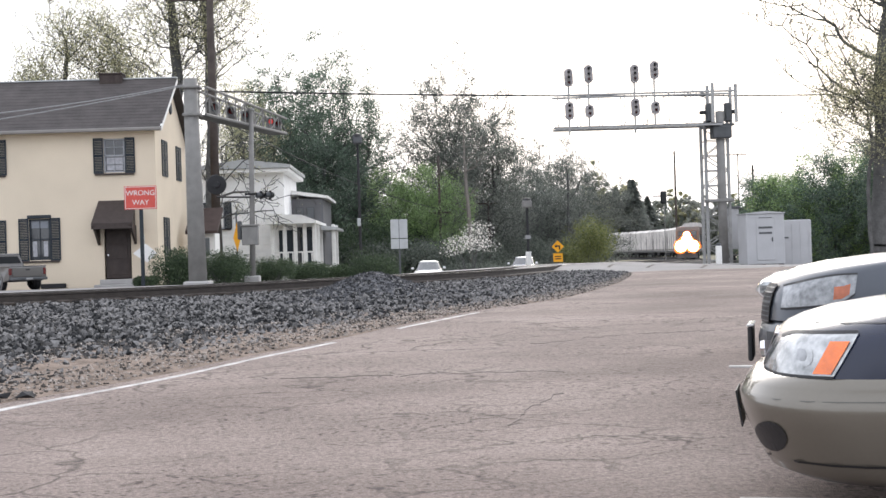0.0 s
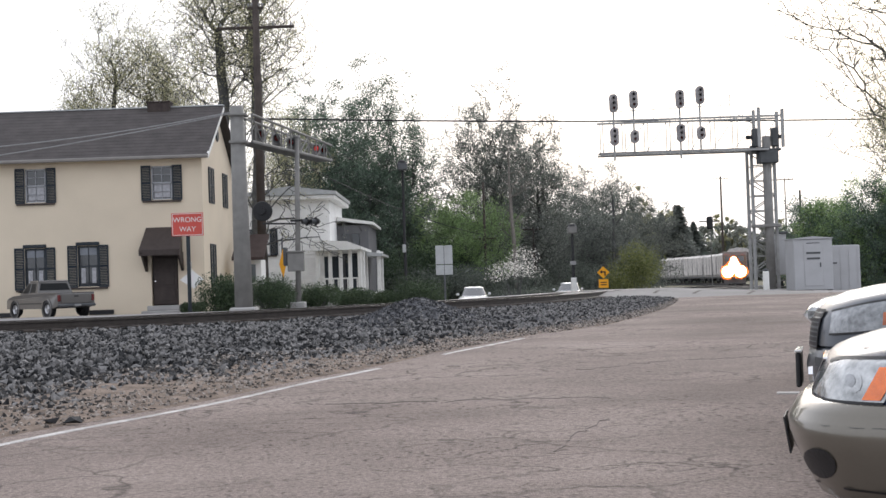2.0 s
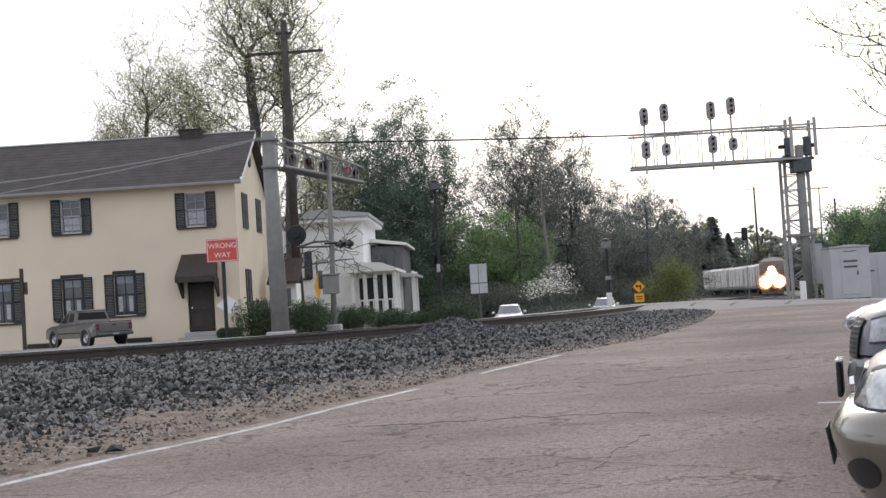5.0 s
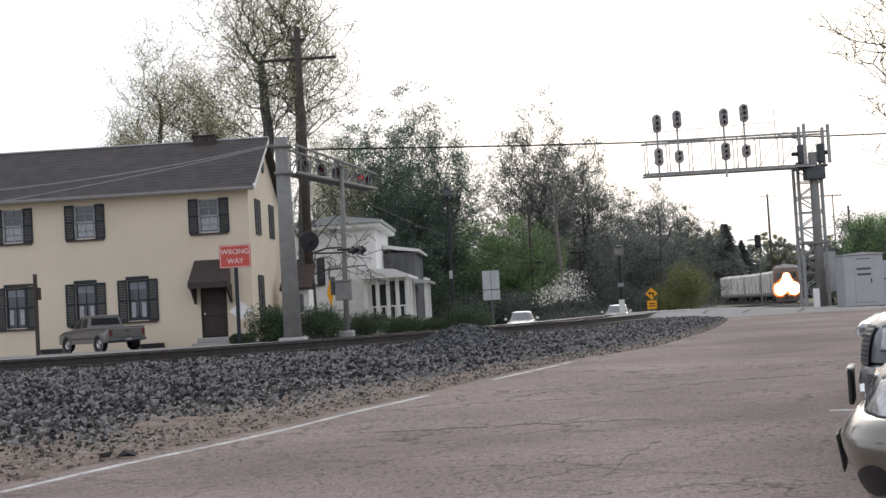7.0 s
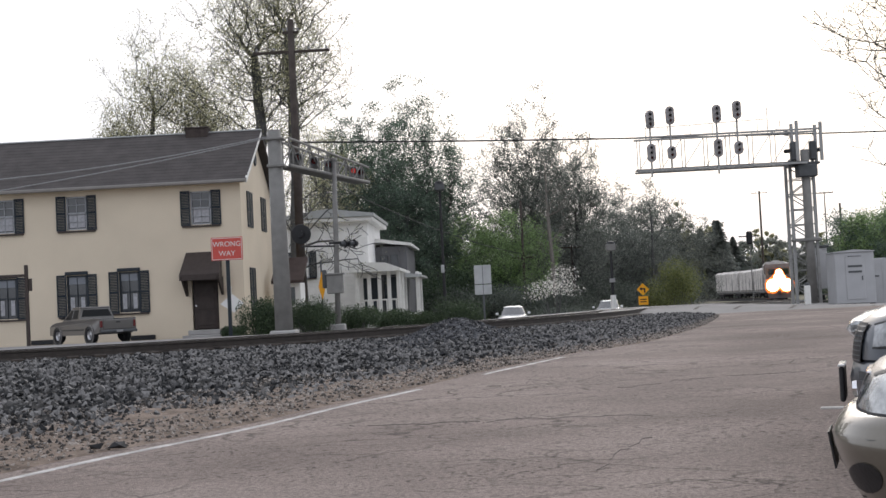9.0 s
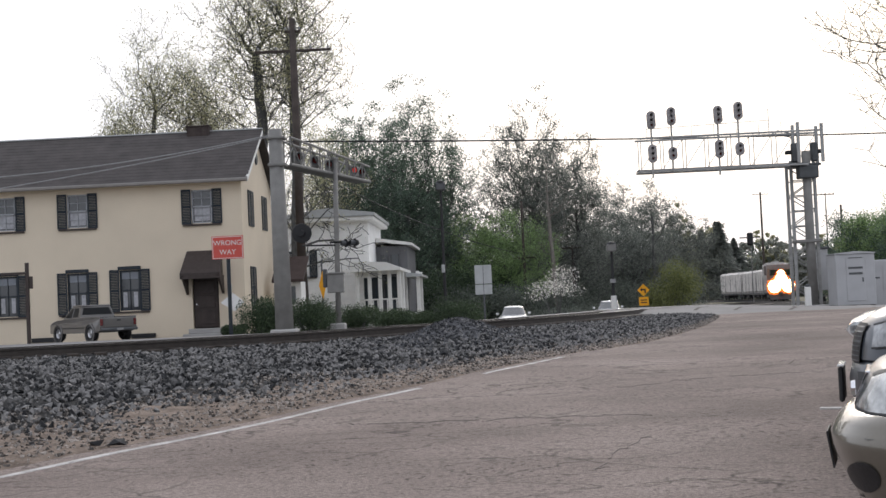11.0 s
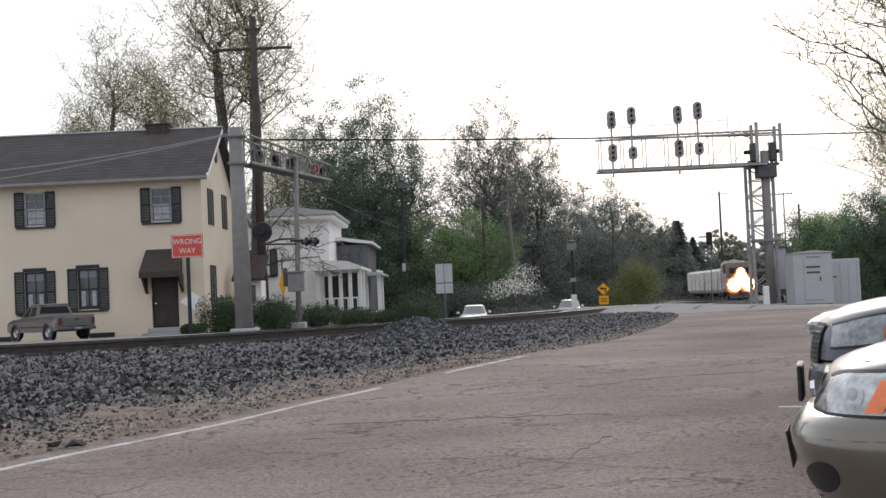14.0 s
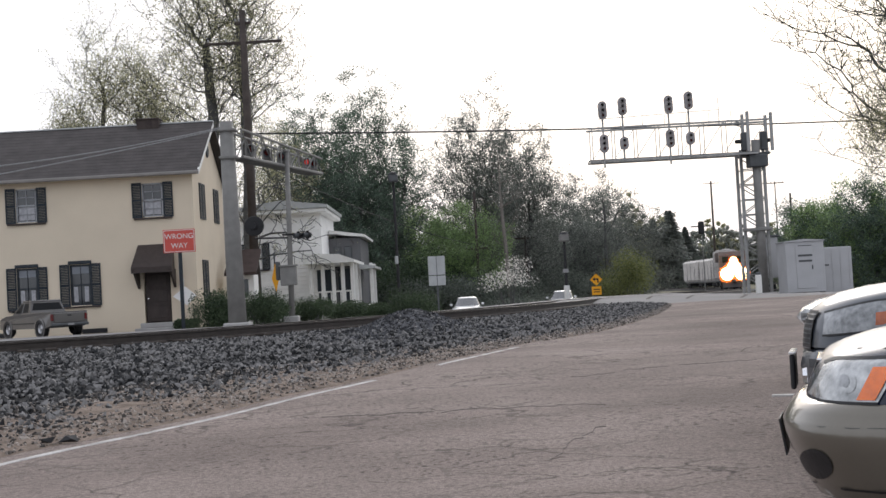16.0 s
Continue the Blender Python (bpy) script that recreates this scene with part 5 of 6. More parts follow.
def cabinet():
    t = empty("signal_cabinet", pose(16.27, 62, .12), "tall pale grey metal signal cabinet on short legs", "cabinet")
    part("body", Mesh().box(-.88, .88, 0, 1.6, .16, 2.48, .03), CABINET, t)
    part("roof", Mesh().prism([(-.92, 2.48), (.92, 2.48), (.92, 2.52), (0, 2.60), (-.92, 2.52)], -.05, 1.65), CABINET, t)
    d = part("door", Mesh().box(-.42, .42, -.03, 0, .35, 2.3, .01), CABINET, t)
    part("door_handle", Mesh().box(.28, .33, -.06, -.03, 1.2, 1.4), DKSTEEL, d)
    for z, w in ((2.28, .3), (1.80, .32), (1.55, .30)):
        part("label_bar", Mesh().box(-w, w, -.045, -.031, z, z + (.03 if z > 2 else .09)), DKSTEEL, d)
    for x in (-.75, -.1, .75):
        part("leg", Mesh().box(x - .1, x + .1, .1, .3, 0, .16), BLACK, t)
    b = empty("signal_cabinet", pose(18.35, 64.4, .1), "wide pale grey metal signal hut", "cabinet")
    part("body", Mesh().box(-1.15, .75, 0, 2.2, 0, 2.22, .03), CABINET, b)
    for k in range(5):
        part("panel_rib", Mesh().box(-1.0 + k * .4, -.97 + k * .4, -.02, 0, .1, 2.1), CABINET, b)
    part("label_bar", Mesh().box(-.75, -.35, -.02, -.002, 1.35, 1.42), DKSTEEL, b)
    c = empty("signal_cabinet", pose(15.75, 66.5, .1), "narrow tall grey relay case behind the signal bridge", "cabinet")
    part("body", Mesh().box(-.42, .42, 0, .8, .9, 2.9, .03), CABINET, c)
    part("roof", Mesh().box(-.5, .5, -.08, .88, 2.9, 3.0, .02), DKSTEEL, c)
    for x in (-.4, .4):
        part("leg", Mesh().box(x - .03, x + .03, .1, .16, 0, .9), STEEL, c)
    part("ladder", Mesh().box(-.42, .42, .1, .13, .3, .36).box(-.42, .42, .1, .13, .6, .66), STEEL, c)
    part("battery_box", Mesh().box(-.25, .25, .15, .5, .0, .62, .02), BLACK, c)


def white_marker():
    t = empty("marker_post", pose(13.64, 60, .12), "short white marker post beside the track", "marker post")
    part("post", Mesh().box(-.13, .13, -.08, .08, 0, 1.08, .03), WHITE, t)
    part("cap", Mesh().box(-.1, .1, -.06, .06, 1.08, 1.2, .03), DKSTEEL, t)


def bracket_sign():
    t = empty("sign_post", pose(-16.95, 49, .3), "dark wooden post with a hanging bracket sign", "sign post")
    part("post", Mesh().box(-.06, .06, -.06, .06, 0, 3.05, .01), BROWN, t)
    part("bracket_arm", Mesh().box(-.95, .05, -.04, .04, 2.62, 2.72, .01), BROWN, t)
    part("sign_board", Mesh().box(.08, .2, -.03, .03, 2.1, 2.55, .01), BROWN, t)


cantilever(), crossing_post(), gantry(), wrong_way(), back_signs(), yellow_sign(), amber_marker(-6.75, 53.5), cabinet(), white_marker(), bracket_sign()
far_signal(px(1238, 112), 112, 5.5)
utility_pole(-8.72, 62, 14.5, .23, ((13.0, 1.75), (13.9, .35)))
utility_pole(px(839, 96), 96, 9.0, .12, ((5.0, .8),), "slender grey utility pole among the trees")
utility_pole(px(1259, 300), 300, 23.5, .3, ((23.0, 1.8),), "tall utility pole far along the railway")
utility_pole(px(1398, 120), 120, 9.3, .14, (), "bare wooden pole behind the bushes")
utility_pole(px(1372, 170), 170, 13.8, .10, ((13.6, 1.1),), "tall thin pole far along the railway")
utility_pole(px(925, 105), 105, 6.2, .10, ((6.0, .8),), "low wooden pole near the dogwood")
lamp_post(-2.45, 68, 6.9, "dark street lamp pole with a meter box")
lamp_post(6.08, 70, 3.6, "dark lamp post with a white base sleeve", True)


def wire(a, b, sag, r, label, material=CABLE):
    a, b = Vector(a), Vector(b)
    pts = [a.lerp(b, k / 20) - Vector((0, 0, 4 * sag * (k / 20) * (1 - k / 20))) for k in range(21)]
    m = Mesh()
    d = (b - a).normalized()
    u = d.cross(Vector((0, 0, 1))).normalized()
    m.grid([[p + u * (r * math.cos(t)) + Vector((0, 0, r * math.sin(t))) for t in [2 * math.pi * k / 6 for k in range(7)]] for p in pts])
    tagged(part("cable", m, material), label, "cable")


wire((-8.6, 61.9, 8.9), (42, 75, 9.3), .35, .04, "black overhead cable across the street")
wire((-8.6, 61.9, 8.9), (-60, 48, 10), .5, .025, "black overhead cable across the street")
wire((-8.6, 61.9, 7.8), (px(839, 96), 96, 4.4), .55, .022, "drooping dark service cable")
wire((px(839, 96), 96, 4.3), (px(925, 105), 105, 4.6), .4, .022, "drooping dark service cable")
wire((-7.3, 47, 7.35), (-30, 44, 6.6), .9, .022, "pale cable hanging before the roof", PALECABLE)
wire((-7.3, 47, 7.3), (-34, 50, 5.2), .5, .02, "pale cable hanging before the roof", PALECABLE)


# ---- vehicles ----
def loop(z, uf, ur, w, rf=.5, rr=.35, n=10):
    """A rounded outline at height z, from nose uf to tail ur, of half-width w; starts at the nose."""
    half = [(uf + rf * (1 - math.cos(math.pi / 2 * k / n)), w * math.sin(math.pi / 2 * k / n) ** .62) for k in range(n + 1)]
    half += [(uf + rf + (ur - rr - uf - rf) * k / 6, w) for k in range(1, 6)]
    half += [(ur - rr * (1 - math.cos(math.pi / 2 * k / n)), w * math.sin(math.pi / 2 * k / n) ** .62) for k in reversed(range(n + 1))]
    return [Vector((u, -v, z)) for u, v in half] + [Vector((u, v, z)) for u, v in reversed(half)]


def shell(rows, cap_top=False, cap_bottom=False):
    m = Mesh()
    m.grid([loop(*r) for r in rows])
    n = len(loop(*rows[0]))
    if cap_top:
        m.f.append(tuple(range((len(rows) - 1) * n, len(rows) * n)))
    if cap_bottom:
        m.f.append(tuple(reversed(range(n))))
    return m


def skin(rows, u, z):
    """The place on the near flank of a lofted body at height z and at u behind the nose, and the outward side."""
    zs = [r[0] for r in rows]
    uf = float(np.interp(z, zs, [r[1] for r in rows]))
    w = float(np.interp(z, zs, [r[3] for r in rows]))
    rf = float(np.interp(z, zs, [r[4] if len(r) > 4 else .5 for r in rows]))
    c = max(-1, min(1, 1 - (u - uf) / rf))
    return Vector((u, -w * (math.sin(math.acos(c)) ** .62 if u < uf + rf else 1), z))


def patch(rows, uz, lift, n=10):
    """A panel on the near flank; uz(s, t) gives (u, z) for s, t in 0..1."""
    m = Mesh()
    g = [[uz(i / n, j / n) for j in range(n + 1)] for i in range(n + 1)]
    pts = []
    for r in g:
        line = []
        for u, z in r:
            p, q = skin(rows, u, z), skin(rows, u + .02, z)
            nrm = Vector((-(p.y - q.y), -.02 if True else 0, 0))
            d = (q - p).normalized()
            nrm = Vector((d.y, -d.x, .25)).normalized()
            line.append(p + nrm * lift)
        pts.append(line)
    m.grid(pts)
    return m


def wheel_set(car, L, axles, w, r):
    for u in axles:
        for s in (-1, 1):
            c = Vector((u, s * (w - .11), r))
            wh_ = part("wheel", Mesh().lathe([(.2, .11), (r - .04, .115), (r, .07), (r, -.07), (r - .04, -.115), (.2, -.11)], c, (0, 1, 0), 22), RUBBER, car, "black tyre", True)
            part("rim", Mesh().lathe([(0, .09), (.05, .095), (.08, .06), (r * .55, .05), (r * .66, .10)], c, (0, s, 0), 18), RIM, wh_, "silver alloy rim")
            part("wheel_arch", Mesh().lathe([(r - .05, .125), (r + .05, .12), (r + .06, .0)], c, (0, s, 0), 22), PLASTIC, car)


def wagon():
    """The two-tone estate car nearest to the camera."""
    car = empty("car", CAR1, "dark blue and pewter estate car parked nose out", "car", "parked cars in the lot")
    low = [(.20, .22, 4.55, .78, .5), (.24, .12, 4.62, .82, .5), (.30, .085, 4.66, .85, .5), (.36, .06, 4.68, .86, .5), (.44, .022, 4.70, .87, .48), (.50, .004, 4.71, .872, .48), (.552, .0, 4.71, .872, .48), (.566, .012, 4.71, .866, .48), (.60, .03, 4.71, .866, .47), (.64, .078, 4.70, .862, .44), (.648, .118, 4.69, .856, .44)]
    up = [(.64, .105, 4.68, .858, .44), (.70, .125, 4.68, .856, .44), (.76, .15, 4.67, .85, .46), (.80, .175, 4.66, .842, .48), (.835, .215, 4.65, .82, .5), (.865, .28, 4.64, .80, .55), (.90, .40, 4.63, .79, .6), (.93, .58, 4.62, .78, .7), (.955, .82, 4.61, .775, .7), (.98, 1.15, 4.60, .77, .7)]
    lo = part("lower_body", shell(low, False, True), GOLD, car, "pewter bumper and lower flank", True)
    bo = part("upper_body", shell(up, True), NAVY, car, "glossy dark blue upper body", True)
    part("cabin", shell([(.97, 1.15, 4.60, .76, .6), (1.42, 1.95, 4.35, .60, .4)]), CARGLASS, car, "dark window band", True)
    part("cabin_roof", shell([(1.42, 1.93, 4.37, .61, .4), (1.48, 2.05, 4.3, .57, .4), (1.51, 2.4, 4.1, .42, .3)], True), NAVY, car, "", True)

    def lamp(s, t):
        u0, u1 = .132 + .078 * t, .405 + .105 * t
        top = .815 + .012 * s - .02 * max(0, 1 - 4 * s) ** 2
        bot = .652 + .012 * max(0, 1 - 4 * s)
        return u0 + (u1 - u0) * s, bot + (top - bot) * t

    hl = part("headlight", patch(up, lamp, .010, 14), REFLECTOR, car, "clear headlight unit", True)
    part("indicator", patch(up, lambda s, t: lamp(.70 + .25 * s, .05 + .76 * t), .016), AMBER, hl, "amber corner lens", True)
    part("lamp_bowl", patch(up, lambda s, t: (.292 + .040 * math.cos(6.283 * s) * t, .735 + .050 * math.sin(6.283 * s) * t), .012, 16), REFLECTOR, hl, "round lamp bowl")
    part("lamp_bulb", patch(up, lambda s, t: (.288 + .020 * math.cos(6.283 * s) * t, .735 + .026 * math.sin(6.283 * s) * t), .014, 12), DIMLAMP, hl)
    part("seal", patch(up, lambda s, t: (lamp(.15 + .85 * s, 0)[0], .642 + .012 * t), .012), PLASTIC, hl)
    part("seal", patch(up, lambda s, t: (lamp(s, 1)[0], lamp(s, 1)[1] + .012 * t - .002), .012), PLASTIC, hl)
    # Strip paints the crease's shade line onto the bumper.
    part("body_crease", patch(low, lambda s, t: (.05 + 1.2 * s, .553 + .004 * t), .003), PEWTERDARK, lo)
    fog = skin(low, .15, .385)
    # No hollow here: the recess's shade is a flat dark oval.
    part("fog_lamp", patch(low, lambda s, t: (.145 + .068 * math.cos(6.283 * s) * t, .385 + .070 * math.sin(6.283 * s) * t), .005, 16), PLASTIC, lo, "flat dark oval standing for the shaded fog lamp recess")
    part("valance", patch(low, lambda s, t: (.13 + 1.3 * s, .285 + .010 * t), .010), PLASTIC, lo)
    part("plate_bracket", Mesh().prism([(-.020, .53), (-.012, .535), (.012, .37), (.004, .365)], -.16, .16), PLASTIC, car, "black front plate holder")
    part("grille", Mesh().prism([(.112, .66), (.165, .79), (.25, .79), (.25, .66)], -.24, .24), PLASTIC, car)
    part("grille_bar", Mesh().box(.165, .22, -.26, .26, .79, .806, .006), CHROME, car)
    part("badge", Mesh().lathe([(.036, 0), (.032, .02), (0, .025)], (.115, 0, .715), (-1, 0, 0), 14), CHROME, car)
    part("hood_seam", patch(up, lambda s, t: (.34 + 1.2 * s, .858 + .02 * s + .004 * t), .003), PLASTIC, bo)
    wheel_set(car, 4.7, (1.04, 3.65), .868, .31)
    return car


def suv():
    car = empty("car", CAR2, "slate grey car with an upright black grille", "car", "parked cars in the lot")
    low = [(.24, .20, 4.5, .80, .4), (.32, .06, 4.55, .86, .42), (.40, .03, 4.58, .88, .42), (.50, .02, 4.6, .89, .42), (.58, .04, 4.6, .89, .42), (.62, .08, 4.6, .885, .42)]
    up = [(.62, .05, 4.58, .88, .42), (.70, .06, 4.58, .88, .42), (.78, .08, 4.58, .875, .42), (.84, .115, 4.57, .865, .44), (.89, .18, 4.56, .85, .46), (.93, .28, 4.55, .83, .5), (.965, .45, 4.54, .81, .55), (.995, .73, 4.53, .80, .6), (1.02, 1.1, 4.52, .79, .6)]
    lo = part("lower_body", shell(low, False, True), SLATE, car, "dark slate bumper", True)
    part("upper_body", shell(up, True), SLATE, car, "glossy slate grey body", True)
    part("cabin", shell([(1.01, 1.1, 4.52, .78, .5), (1.5, 1.8, 4.35, .66, .4)]), CARGLASS, car, "dark window band", True)
    part("cabin_roof", shell([(1.5, 1.78, 4.37, .67, .4), (1.58, 1.95, 4.3, .62, .4), (1.61, 2.3, 4.1, .45, .3)], True), SLATE, car, "", True)
    def nose(s, t):
        z = .60 + .235 * t
        return float(np.interp(z, [.62, .70, .78, .84], [.05, .06, .08, .115])) + .0008 + .055 * s * s, z

    g = part("grille", patch(up, nose, .010, 12), BLACK, car, "black slatted grille")
    for k in range(8):
        part("grille_slat", patch(up, lambda s, t, k=k: nose(.98 * s, .03 + k * .122 + .035 * t), .0125), SLATE, g)
    part("grille_bar", patch(up, lambda s, t: nose(s, .50 + .06 * t), .014), SLATE, g)

    def lamp(s, t):
        u = .18 + .41 * s + .02 * t
        top = .82 + .085 * math.sin(1.5 * s) - .02 * s
        bot = .695 + .035 * s + .09 * max(0, s - .82) * 5 * .6
        return u, bot + (top - bot) * t

    hl = part("headlight", patch(up, lamp, .010, 14), DIMLAMP, car, "smoky swept-back headlight unit", True)
    part("indicator", patch(up, lambda s, t: lamp(.70 + .22 * s, .14 + .46 * t), .016), mat("smoked_amber_lens", (0.42, 0.10, 0.03), 0.25, 0, 0.2, 18, 0.1, 40, 0.5, 0, 0.6), hl, "amber corner lens", True)
    part("seal", patch(up, lambda s, t: (lamp(s, 1)[0], lamp(s, 1)[1] + .01 * t), .012), PLASTIC, hl)
    part("seal", patch(up, lambda s, t: (lamp(s, 0)[0], lamp(s, 0)[1] - .012 * t), .012), PLASTIC, hl)
    part("bumper_insert", patch(low, lambda s, t: (.09 + .9 * s, .50 + .05 * t), .008), PLASTIC, lo)
    pb = part("plate_bracket", Mesh().box(-.045, -.012, -.20, .22, .34, .56, .010), PLASTIC, car, "black front plate holder")
    part("bracket_cap", Mesh().box(-.05, -.005, -.21, .23, .56, .575, .005), CARWHITE, pb)
    part("fog_lamp", patch(low, lambda s, t: (.13 + .045 * math.cos(6.283 * s) * t, .42 + .045 * math.sin(6.283 * s) * t), .01, 14), DKSTEEL, lo, "round grey fog lamp")
    wheel_set(car, 4.6, (.9, 3.5), .88, .34)
    return car


def sedan(m, paint, label, group="", tuck=0.0):
    car = empty("car", m, label, "car", group)
    low = [(.2, .15 + tuck, 4.4, .78, .4), (.3, .05 + tuck, 4.5, .85, .45), (.48, .0 + tuck, 4.55, .87, .5), (.53, .02 + tuck * .4, 4.55, .87, .5), (.62, .04, 4.55, .87, .5), (.70, .10, 4.5, .86, .5), (.76, .22, 4.48, .84, .55), (.82, .5, 4.45, .80, .6), (.90, 1.15, 4.40, .76, .5)]
    part("body", shell(low, True, True), paint, car, "", True)
    part("cabin", shell([(.88, 1.15, 3.95, .74, .4), (1.32, 1.85, 3.35, .56, .3)]), CARGLASS, car, "dark window band", True)
    part("cabin_roof", shell([(1.32, 1.83, 3.37, .57, .3), (1.40, 2.0, 3.2, .48, .3)], True), paint, car, "", True)
    for s in (-1, 1):
        part("headlight", Mesh().box(.10, .3, s * .62 - .16, s * .62 + .16, .58, .70, .03), REFLECTOR, car)
        part("mirror", Mesh().box(1.35, 1.5, s * .90 - .08, s * .90 + .08, .92, 1.05, .03), paint, car)
    part("grille", Mesh().box(.03 + tuck, .1 + tuck, -.4, .4, .5, .64, .02), PLASTIC, car)
    wheel_set(car, 4.5, (.85, 3.5), .86, .31)
    return car


def pickup():
    t = empty("pickup_truck", pose(-13.95, 50.05, .40, 0, 0, 133.6), "silver grey pickup truck parked before the cream house", "pickup truck")
    # drawn from the tail (u = 0) to the nose; the +v flank faces the track
    def arch(u, r):
        return [(u + r * math.cos(math.pi * k / 8), .28 + r * math.sin(math.pi * k / 8)) for k in range(9)]

    side_line = [(0, .36), (.0, .80), (.02, .83), (1.60, .84), (2.7, .83), (3.6, .78), (4.05, .71), (4.18, .62), (4.2, .30)] + arch(3.42, .33) + arch(.82, .33)
    body = Mesh()
    n = len(side_line)
    for v, k in ((-.75, 1.0), (.75, 1.0)):
        body.add([(u, v * (1 if z < .7 else .97) * (1 if u < 3.9 else .93), z) for u, z in side_line], [tuple(range(n))])
    body.f += [(i, (i + 1) % n, n + (i + 1) % n, n + i) for i in range(n)]
    bo = part("body", body, SILVER, t)
    # Body is closed on top; a black slab stands for the bed's shade.
    part("bed_shade_slab", Mesh().box(.08, 1.52, -.62, .62, .838, .846), BLACK, bo, "black slab standing for the shaded hollow of the load bed")
    for v in (-.70, .70):
        part("bed_rail", Mesh().box(.0, 1.56, v - .05, v + .05, .82, .875, .015), SILVER, bo)
    cab = Mesh()
    cab.add([(1.60, -.73, .83), (3.02, -.73, .82), (3.02, .73, .82), (1.60, .73, .83), (1.72, -.60, 1.28), (2.42, -.60, 1.28), (2.42, .60, 1.28), (1.72, .60, 1.28)], [(0, 1, 5, 4), (2, 3, 7, 6), (3, 0, 4, 7), (1, 2, 6, 5), (4, 5, 6, 7)])
    cb = part("cab", cab, SILVER, t)
    part("cab_roof", Mesh().box(1.70, 2.44, -.605, .605, 1.265, 1.34, .035), SILVER, cb)

    def glass(name, p, q, r, s2):
        """A pane set into one face of the cab."""
        c = (p + q + r + s2) / 4
        nrm = (q - p).cross(s2 - p).normalized()
        if nrm.dot(c - Vector((2.2, 0, 1.0))) < 0:
            nrm = -nrm
        m = Mesh()
        m.add([e + nrm * d for d in (.004, .012) for e in (p, q, r, s2)], [(0, 1, 2, 3), (4, 5, 6, 7), (0, 1, 5, 4), (1, 2, 6, 5), (2, 3, 7, 6), (3, 0, 4, 7)])
        part(name, m, DARKGLASS, cb, "dark cab glass")

    def on(u0, v0, f):
        """A place on the cab's skin, f of the way up."""
        return Vector((u0, v0 * (.73 - .13 * f), .83 + .45 * f))

    for v in (-1, 1):
        glass("side_glass", on(1.80, v, .14), on(2.80, v, .14), on(2.42, v, .88), on(1.86, v, .88))
        part("pillar", Mesh().tube(on(2.24, v, .1), on(2.20, v, .92), .028, .028, 6), SILVER, cb)
    glass("rear_glass", Vector((1.637, -.62, .97)), Vector((1.637, .62, .97)), Vector((1.707, .52, 1.23)), Vector((1.707, -.52, 1.23)))
    glass("windscreen", Vector((2.93, -.64, .89)), Vector((2.93, .64, .89)), Vector((2.48, .54, 1.23)), Vector((2.48, -.54, 1.23)))
    tg = part("tailgate", Mesh().box(-.03, .0, -.60, .60, .47, .82, .012), SILVER, t, "dull silver tailgate")
    part("tailgate_handle", Mesh().box(-.037, -.03, -.08, .08, .70, .75), BLACK, tg)
    for v in (-.68, .68):
        part("tail_light", Mesh().box(-.02, .03, v - .06, v + .06, .54, .78, .015), REDLENS, t)
        for u in (.82, 3.42):
            part("wheel_arch", Mesh().lathe([(.325, .0), (.325, .03), (.385, .025), (.385, .0)], (u, math.copysign(.75, v), .28), (0, math.copysign(1, v), 0), 20), SILVER, t)
    part("bumper", Mesh().box(-.13, .0, -.74, .74, .34, .45, .03), DKSTEEL, t, "grey rear bumper")
    part("plate", Mesh().box(-.14, -.131, -.13, .13, .36, .43), PALECABLE, t)
    part("side_moulding", Mesh().box(1.25, 3.0, .752, .765, .46, .50), PLASTIC, t)
    part("mirror", Mesh().box(2.72, 2.82, .75, .90, .90, 1.02, .02), PLASTIC, t)
    wheel_set(t, 4.2, (.82, 3.42), .75, .28)
    return t


CAR1 = pose(1.53, 6.38, 0.0, 0, 0, -16)
CAR2 = pose(2.22, 8.80, 0.12, 0, 0, -16)
wagon()
suv()
sedan(pose(3.03, 12.13, ground(0, 11.5) - .04, 0, 0, -16), CARWHITE, "white car parked behind the other parked cars", "parked cars in the lot", .22)
sedan(pose(.97, 76, -.53, 0, 0, 88), CARWHITE, "white sedan on the street behind the track")
sedan(pose(6.95, 86, -.50, 0, 0, 80), CARWHITE, "white car far off on the street")
pickup()


# ---- the train ----
def at_rail(s):
    """The middle of the track s metres along it, and its direction, towards the camera's side."""
    i = max(1, min(len(rail) - 2, s / 0.5))
    k = int(i)
    a, b = side(rail, k, .755), side(rail, min(k + 1, len(rail) - 2), .755)
    p = a.lerp(b, i - k)
    return p, (a - b).normalized()


def on_track(front, length):
    """The pose of a vehicle whose nose (local -x) stands front metres along the track."""
    p, _ = at_rail(front)
    q, _ = at_rail(front + length)
    d = q - p
    return pose(p.x, p.y, p.z, 0, 0, math.degrees(math.atan2(d.y, d.x)))


def bogie(parent, x):
    part("bogie", Mesh().box(x - 1.5, x + 1.5, -1.0, 1.0, .35, .85, .08), BLACK, parent)
    for u in (-.9, .9):
        for s in (-.78, .78):
            part("wheel", Mesh().lathe([(0, .07), (.42, .06), (.46, 0), (.46, -.07), (0, -.07)], (x + u, s, .46), (0, 1, 0), 16), RUBBER, parent, "steel wheel")


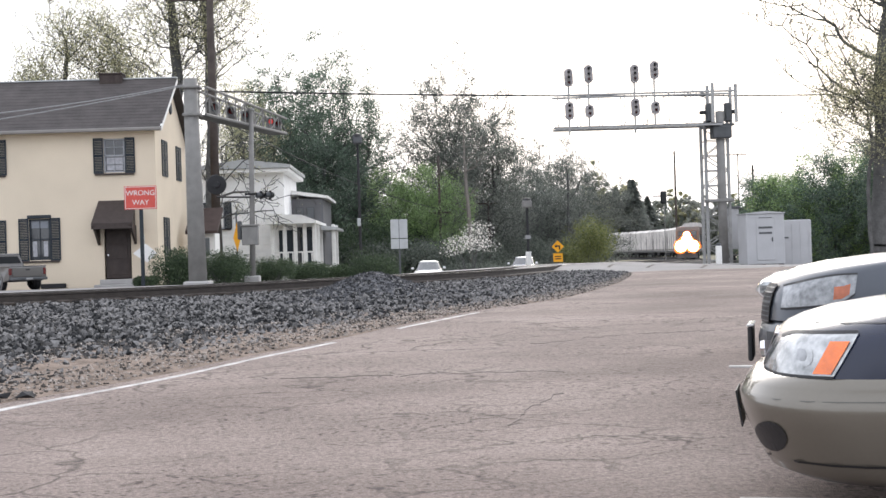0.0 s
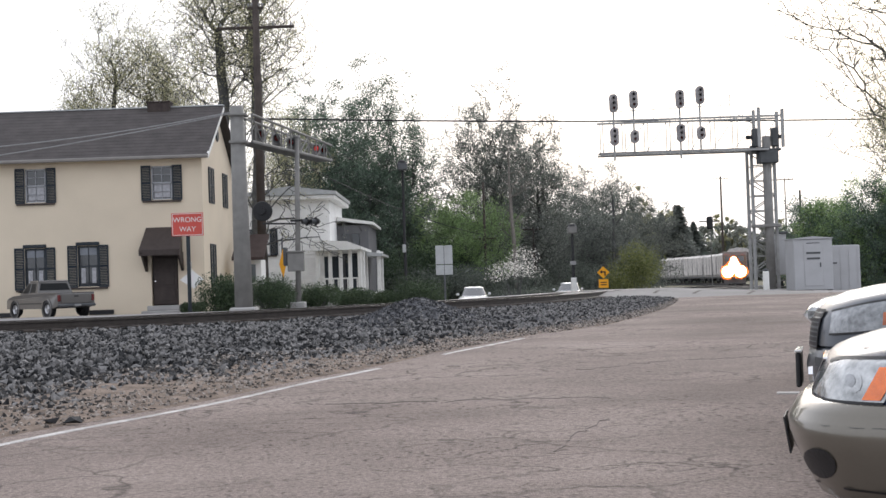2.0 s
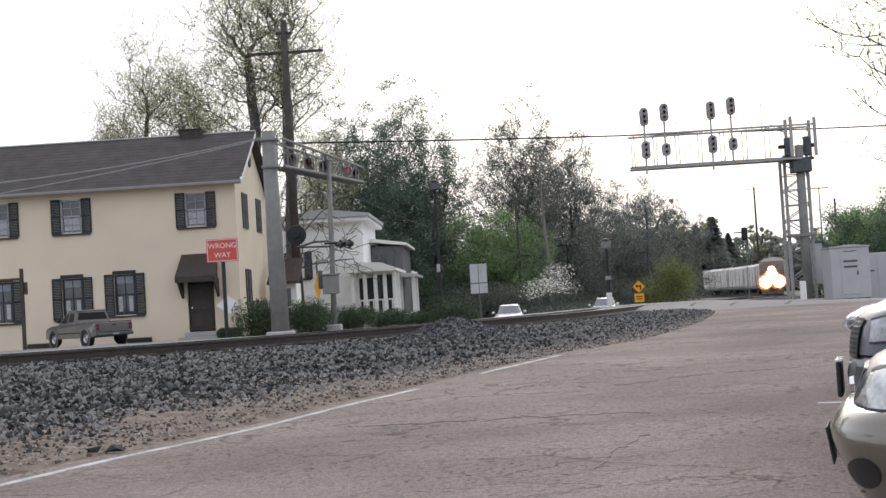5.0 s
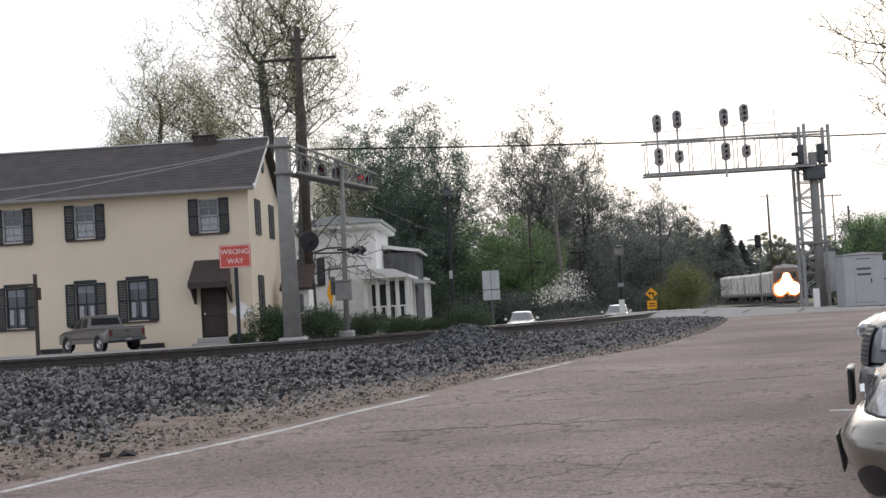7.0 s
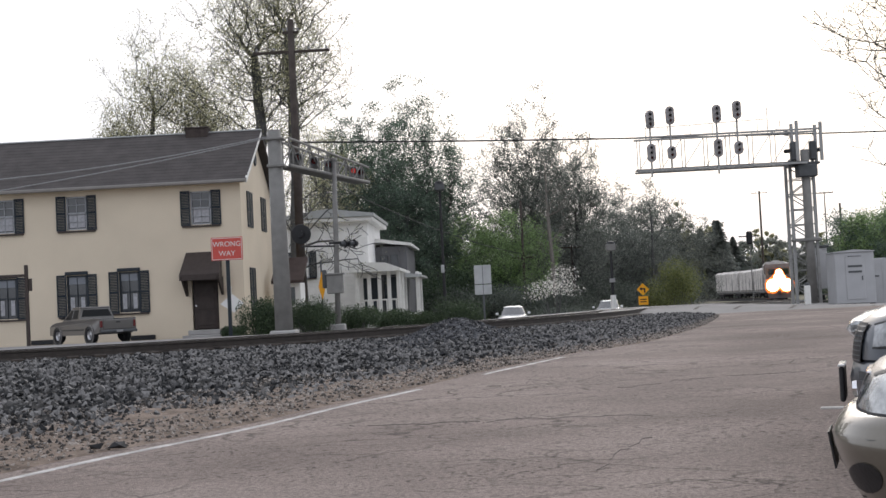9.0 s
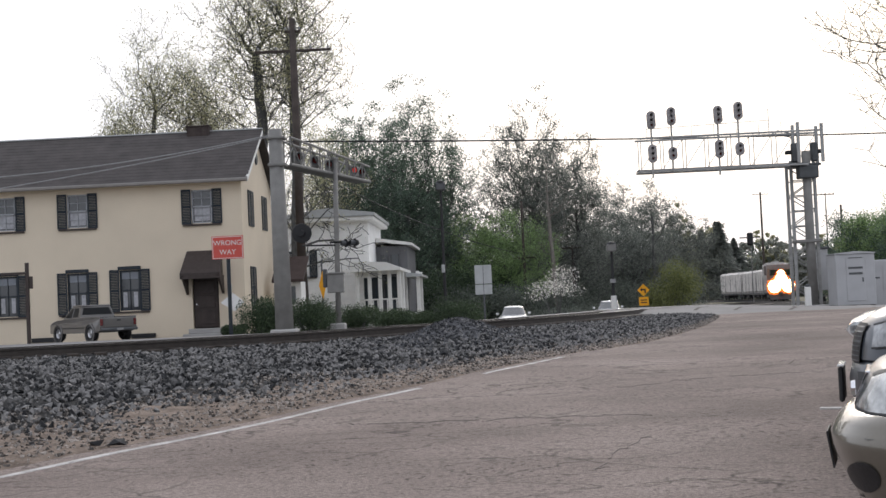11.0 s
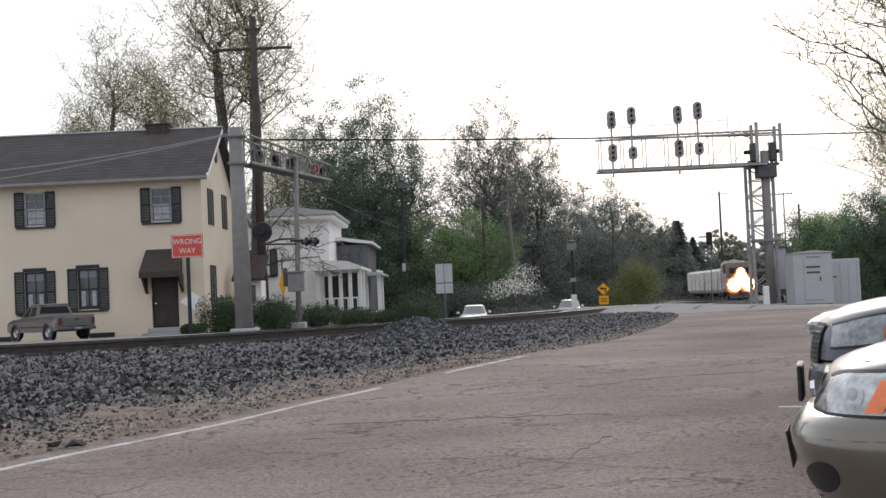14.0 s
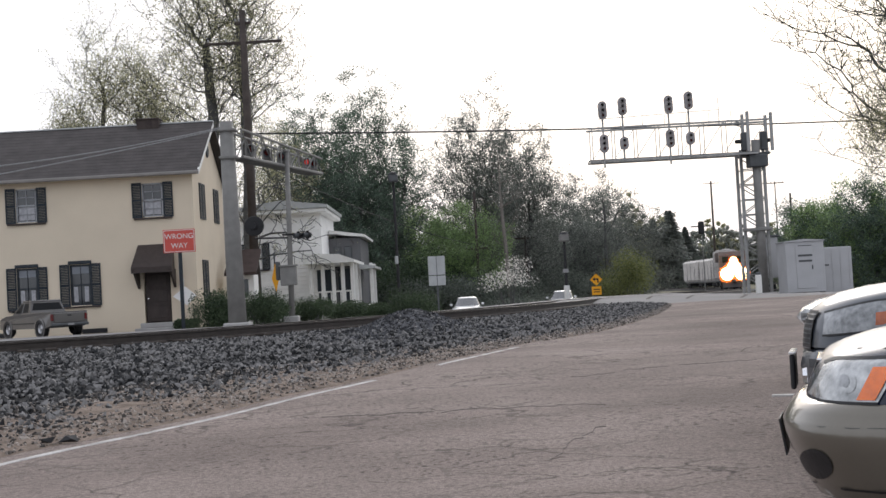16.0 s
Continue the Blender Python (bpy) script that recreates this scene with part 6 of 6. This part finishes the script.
# Bulbs are oversized and their jagged rims glow, to imitate headlight glare.
def lamp(t, name, c, r):
    rg = random.Random(int(c[1] * 100) + 7)
    rim = Mesh()
    jag = [r * rg.uniform(1.12, 1.5) for _ in range(26)]
    ring = [[Vector((c[0] + dx, c[1] + q * math.cos(2 * math.pi * i / 26), c[2] + q * math.sin(2 * math.pi * i / 26))) for i in range(27) for q in (f * (jag[i % 26] if f > .95 else r),)] for dx, f in ((-.02, .9), (.02, 1.0), (.12, .96))]
    h = part(name, rim.grid(ring), GLARE_RIM, t, "jagged glowing orange rim imitating headlight glare")
    part("bulb", Mesh().lathe([(0, .14), (r * .75, .12), (r, .05)], c, (-1, 0, 0), 18), HEADLAMP, h, "blazing headlight")


def locomotive():
    t = empty("locomotive", on_track(HEAD, 20), "dark freight locomotive with blazing headlights", "locomotive")
    part("frame", Mesh().box(.2, 20, -1.5, 1.5, .95, 1.45, .05), LOCO, t)
    part("nose", Mesh().prism([(.5, 1.45), (.5, 2.5), (1.0, 2.95), (2.2, 3.0), (2.2, 1.45)], -.95, .95), LOCO, t)
    cabn = part("cab", Mesh().prism([(2.2, 1.45), (2.2, 3.9), (2.6, 4.35), (5.0, 4.4), (5.0, 1.45)], -1.5, 1.5), LOCOSIDE, t)
    for s in (-.75, .75):
        part("windscreen", Mesh().box(2.16, 2.2, s - .45, s + .45, 3.1, 3.75, .01), CARGLASS, cabn)
    part("hood", Mesh().box(5, 19.4, -1.0, 1.0, 1.45, 4.25, .15), LOCOSIDE, t)
    part("radiator", Mesh().box(15.5, 19.2, -1.45, 1.45, 3.3, 4.5, .1), LOCOSIDE, t)
    part("pilot", Mesh().prism([(.0, .25), (.35, 1.0), (.6, 1.0), (.6, .2)], -1.35, 1.35), LOCO, t, "dark snow plough")
    part("coupler", Mesh().box(-.4, .3, -.15, .15, .8, 1.1, .05), DKSTEEL, t)
    for s in (-1.35, 1.35):
        part("hand_rail", Mesh().tube((.4, s, 1.45), (.4, s, 2.5), .03).tube((.4, s, 2.5), (2.2, s, 2.5), .03), STEEL, t)
        lamp(t, "ditch_light", (.02, s * .58, 1.78), .74)
    lamp(t, "headlight", (.0, 0, 2.55), .70)
    lamp(t, "headlight", (.06, 0, 3.25), .42)
    bogie(t, 4), bogie(t, 16)
    return t


def hopper(front):
    L = 15.9
    t = empty("hopper_car", on_track(front, L), "weathered pale grey covered hopper car", "hopper car", "hopper cars of the train")
    part("body", Mesh().prism([(-1.52, 1.5), (-1.58, 4.8), (-1.1, 5.15), (1.1, 5.15), (1.58, 4.8), (1.52, 1.5), (.9, .85), (-.9, .85)], .4, L - .4, "x"), HOPPER, t, "ribbed body with rust streaks")
    for k in range(5):
        x = .5 + k * (L - 1.1) / 4
        for s in (-1, 1):
            part("rib", Mesh().box(x, x + .1, min(s * 1.55, s * 1.60), max(s * 1.55, s * 1.60), 1.3, 4.7), DKSTEEL, t)
    for x in (3, 8, 13):
        part("hatch", Mesh().box(x - .6, x + .6, -.5, .5, 5.15, 5.28, .05), HOPPER, t)
    part("sill", Mesh().box(.1, L - .1, -1.45, 1.45, .95, 1.12, .03), DKSTEEL, t)
    part("end_ladder", Mesh().box(.18, .24, -1.4, -1.0, 1.1, 4.0), DKSTEEL, t)
    bogie(t, 2.4), bogie(t, L - 2.4)
    return t


dist = [(i, (rail[i] - Vector((37.1, 178, -.5))).length) for i in range(len(rail))]
HEAD = min(dist, key=lambda e: e[1])[0] * 0.5
train = [(locomotive(), 0.0, 20.0)]
s = 20.6
for k in range(6):
    train.append((hopper(HEAD + s), s, 15.9))
    s += 16.35


# ---- what moves ----
def motions():
    times = [0, 1.5, 3.5, 5.5, 8, 10.5, 12.5, 14.5, 16]
    run = [0, 2.9, 6.6, 10.0, 14.0, 17.5, 20.2, 22.6, 24.2]
    for car, off, length in train:
        walk(car, [(t, on_track(HEAD + off - r, length)) for t, r in zip(times, run)])


motions()
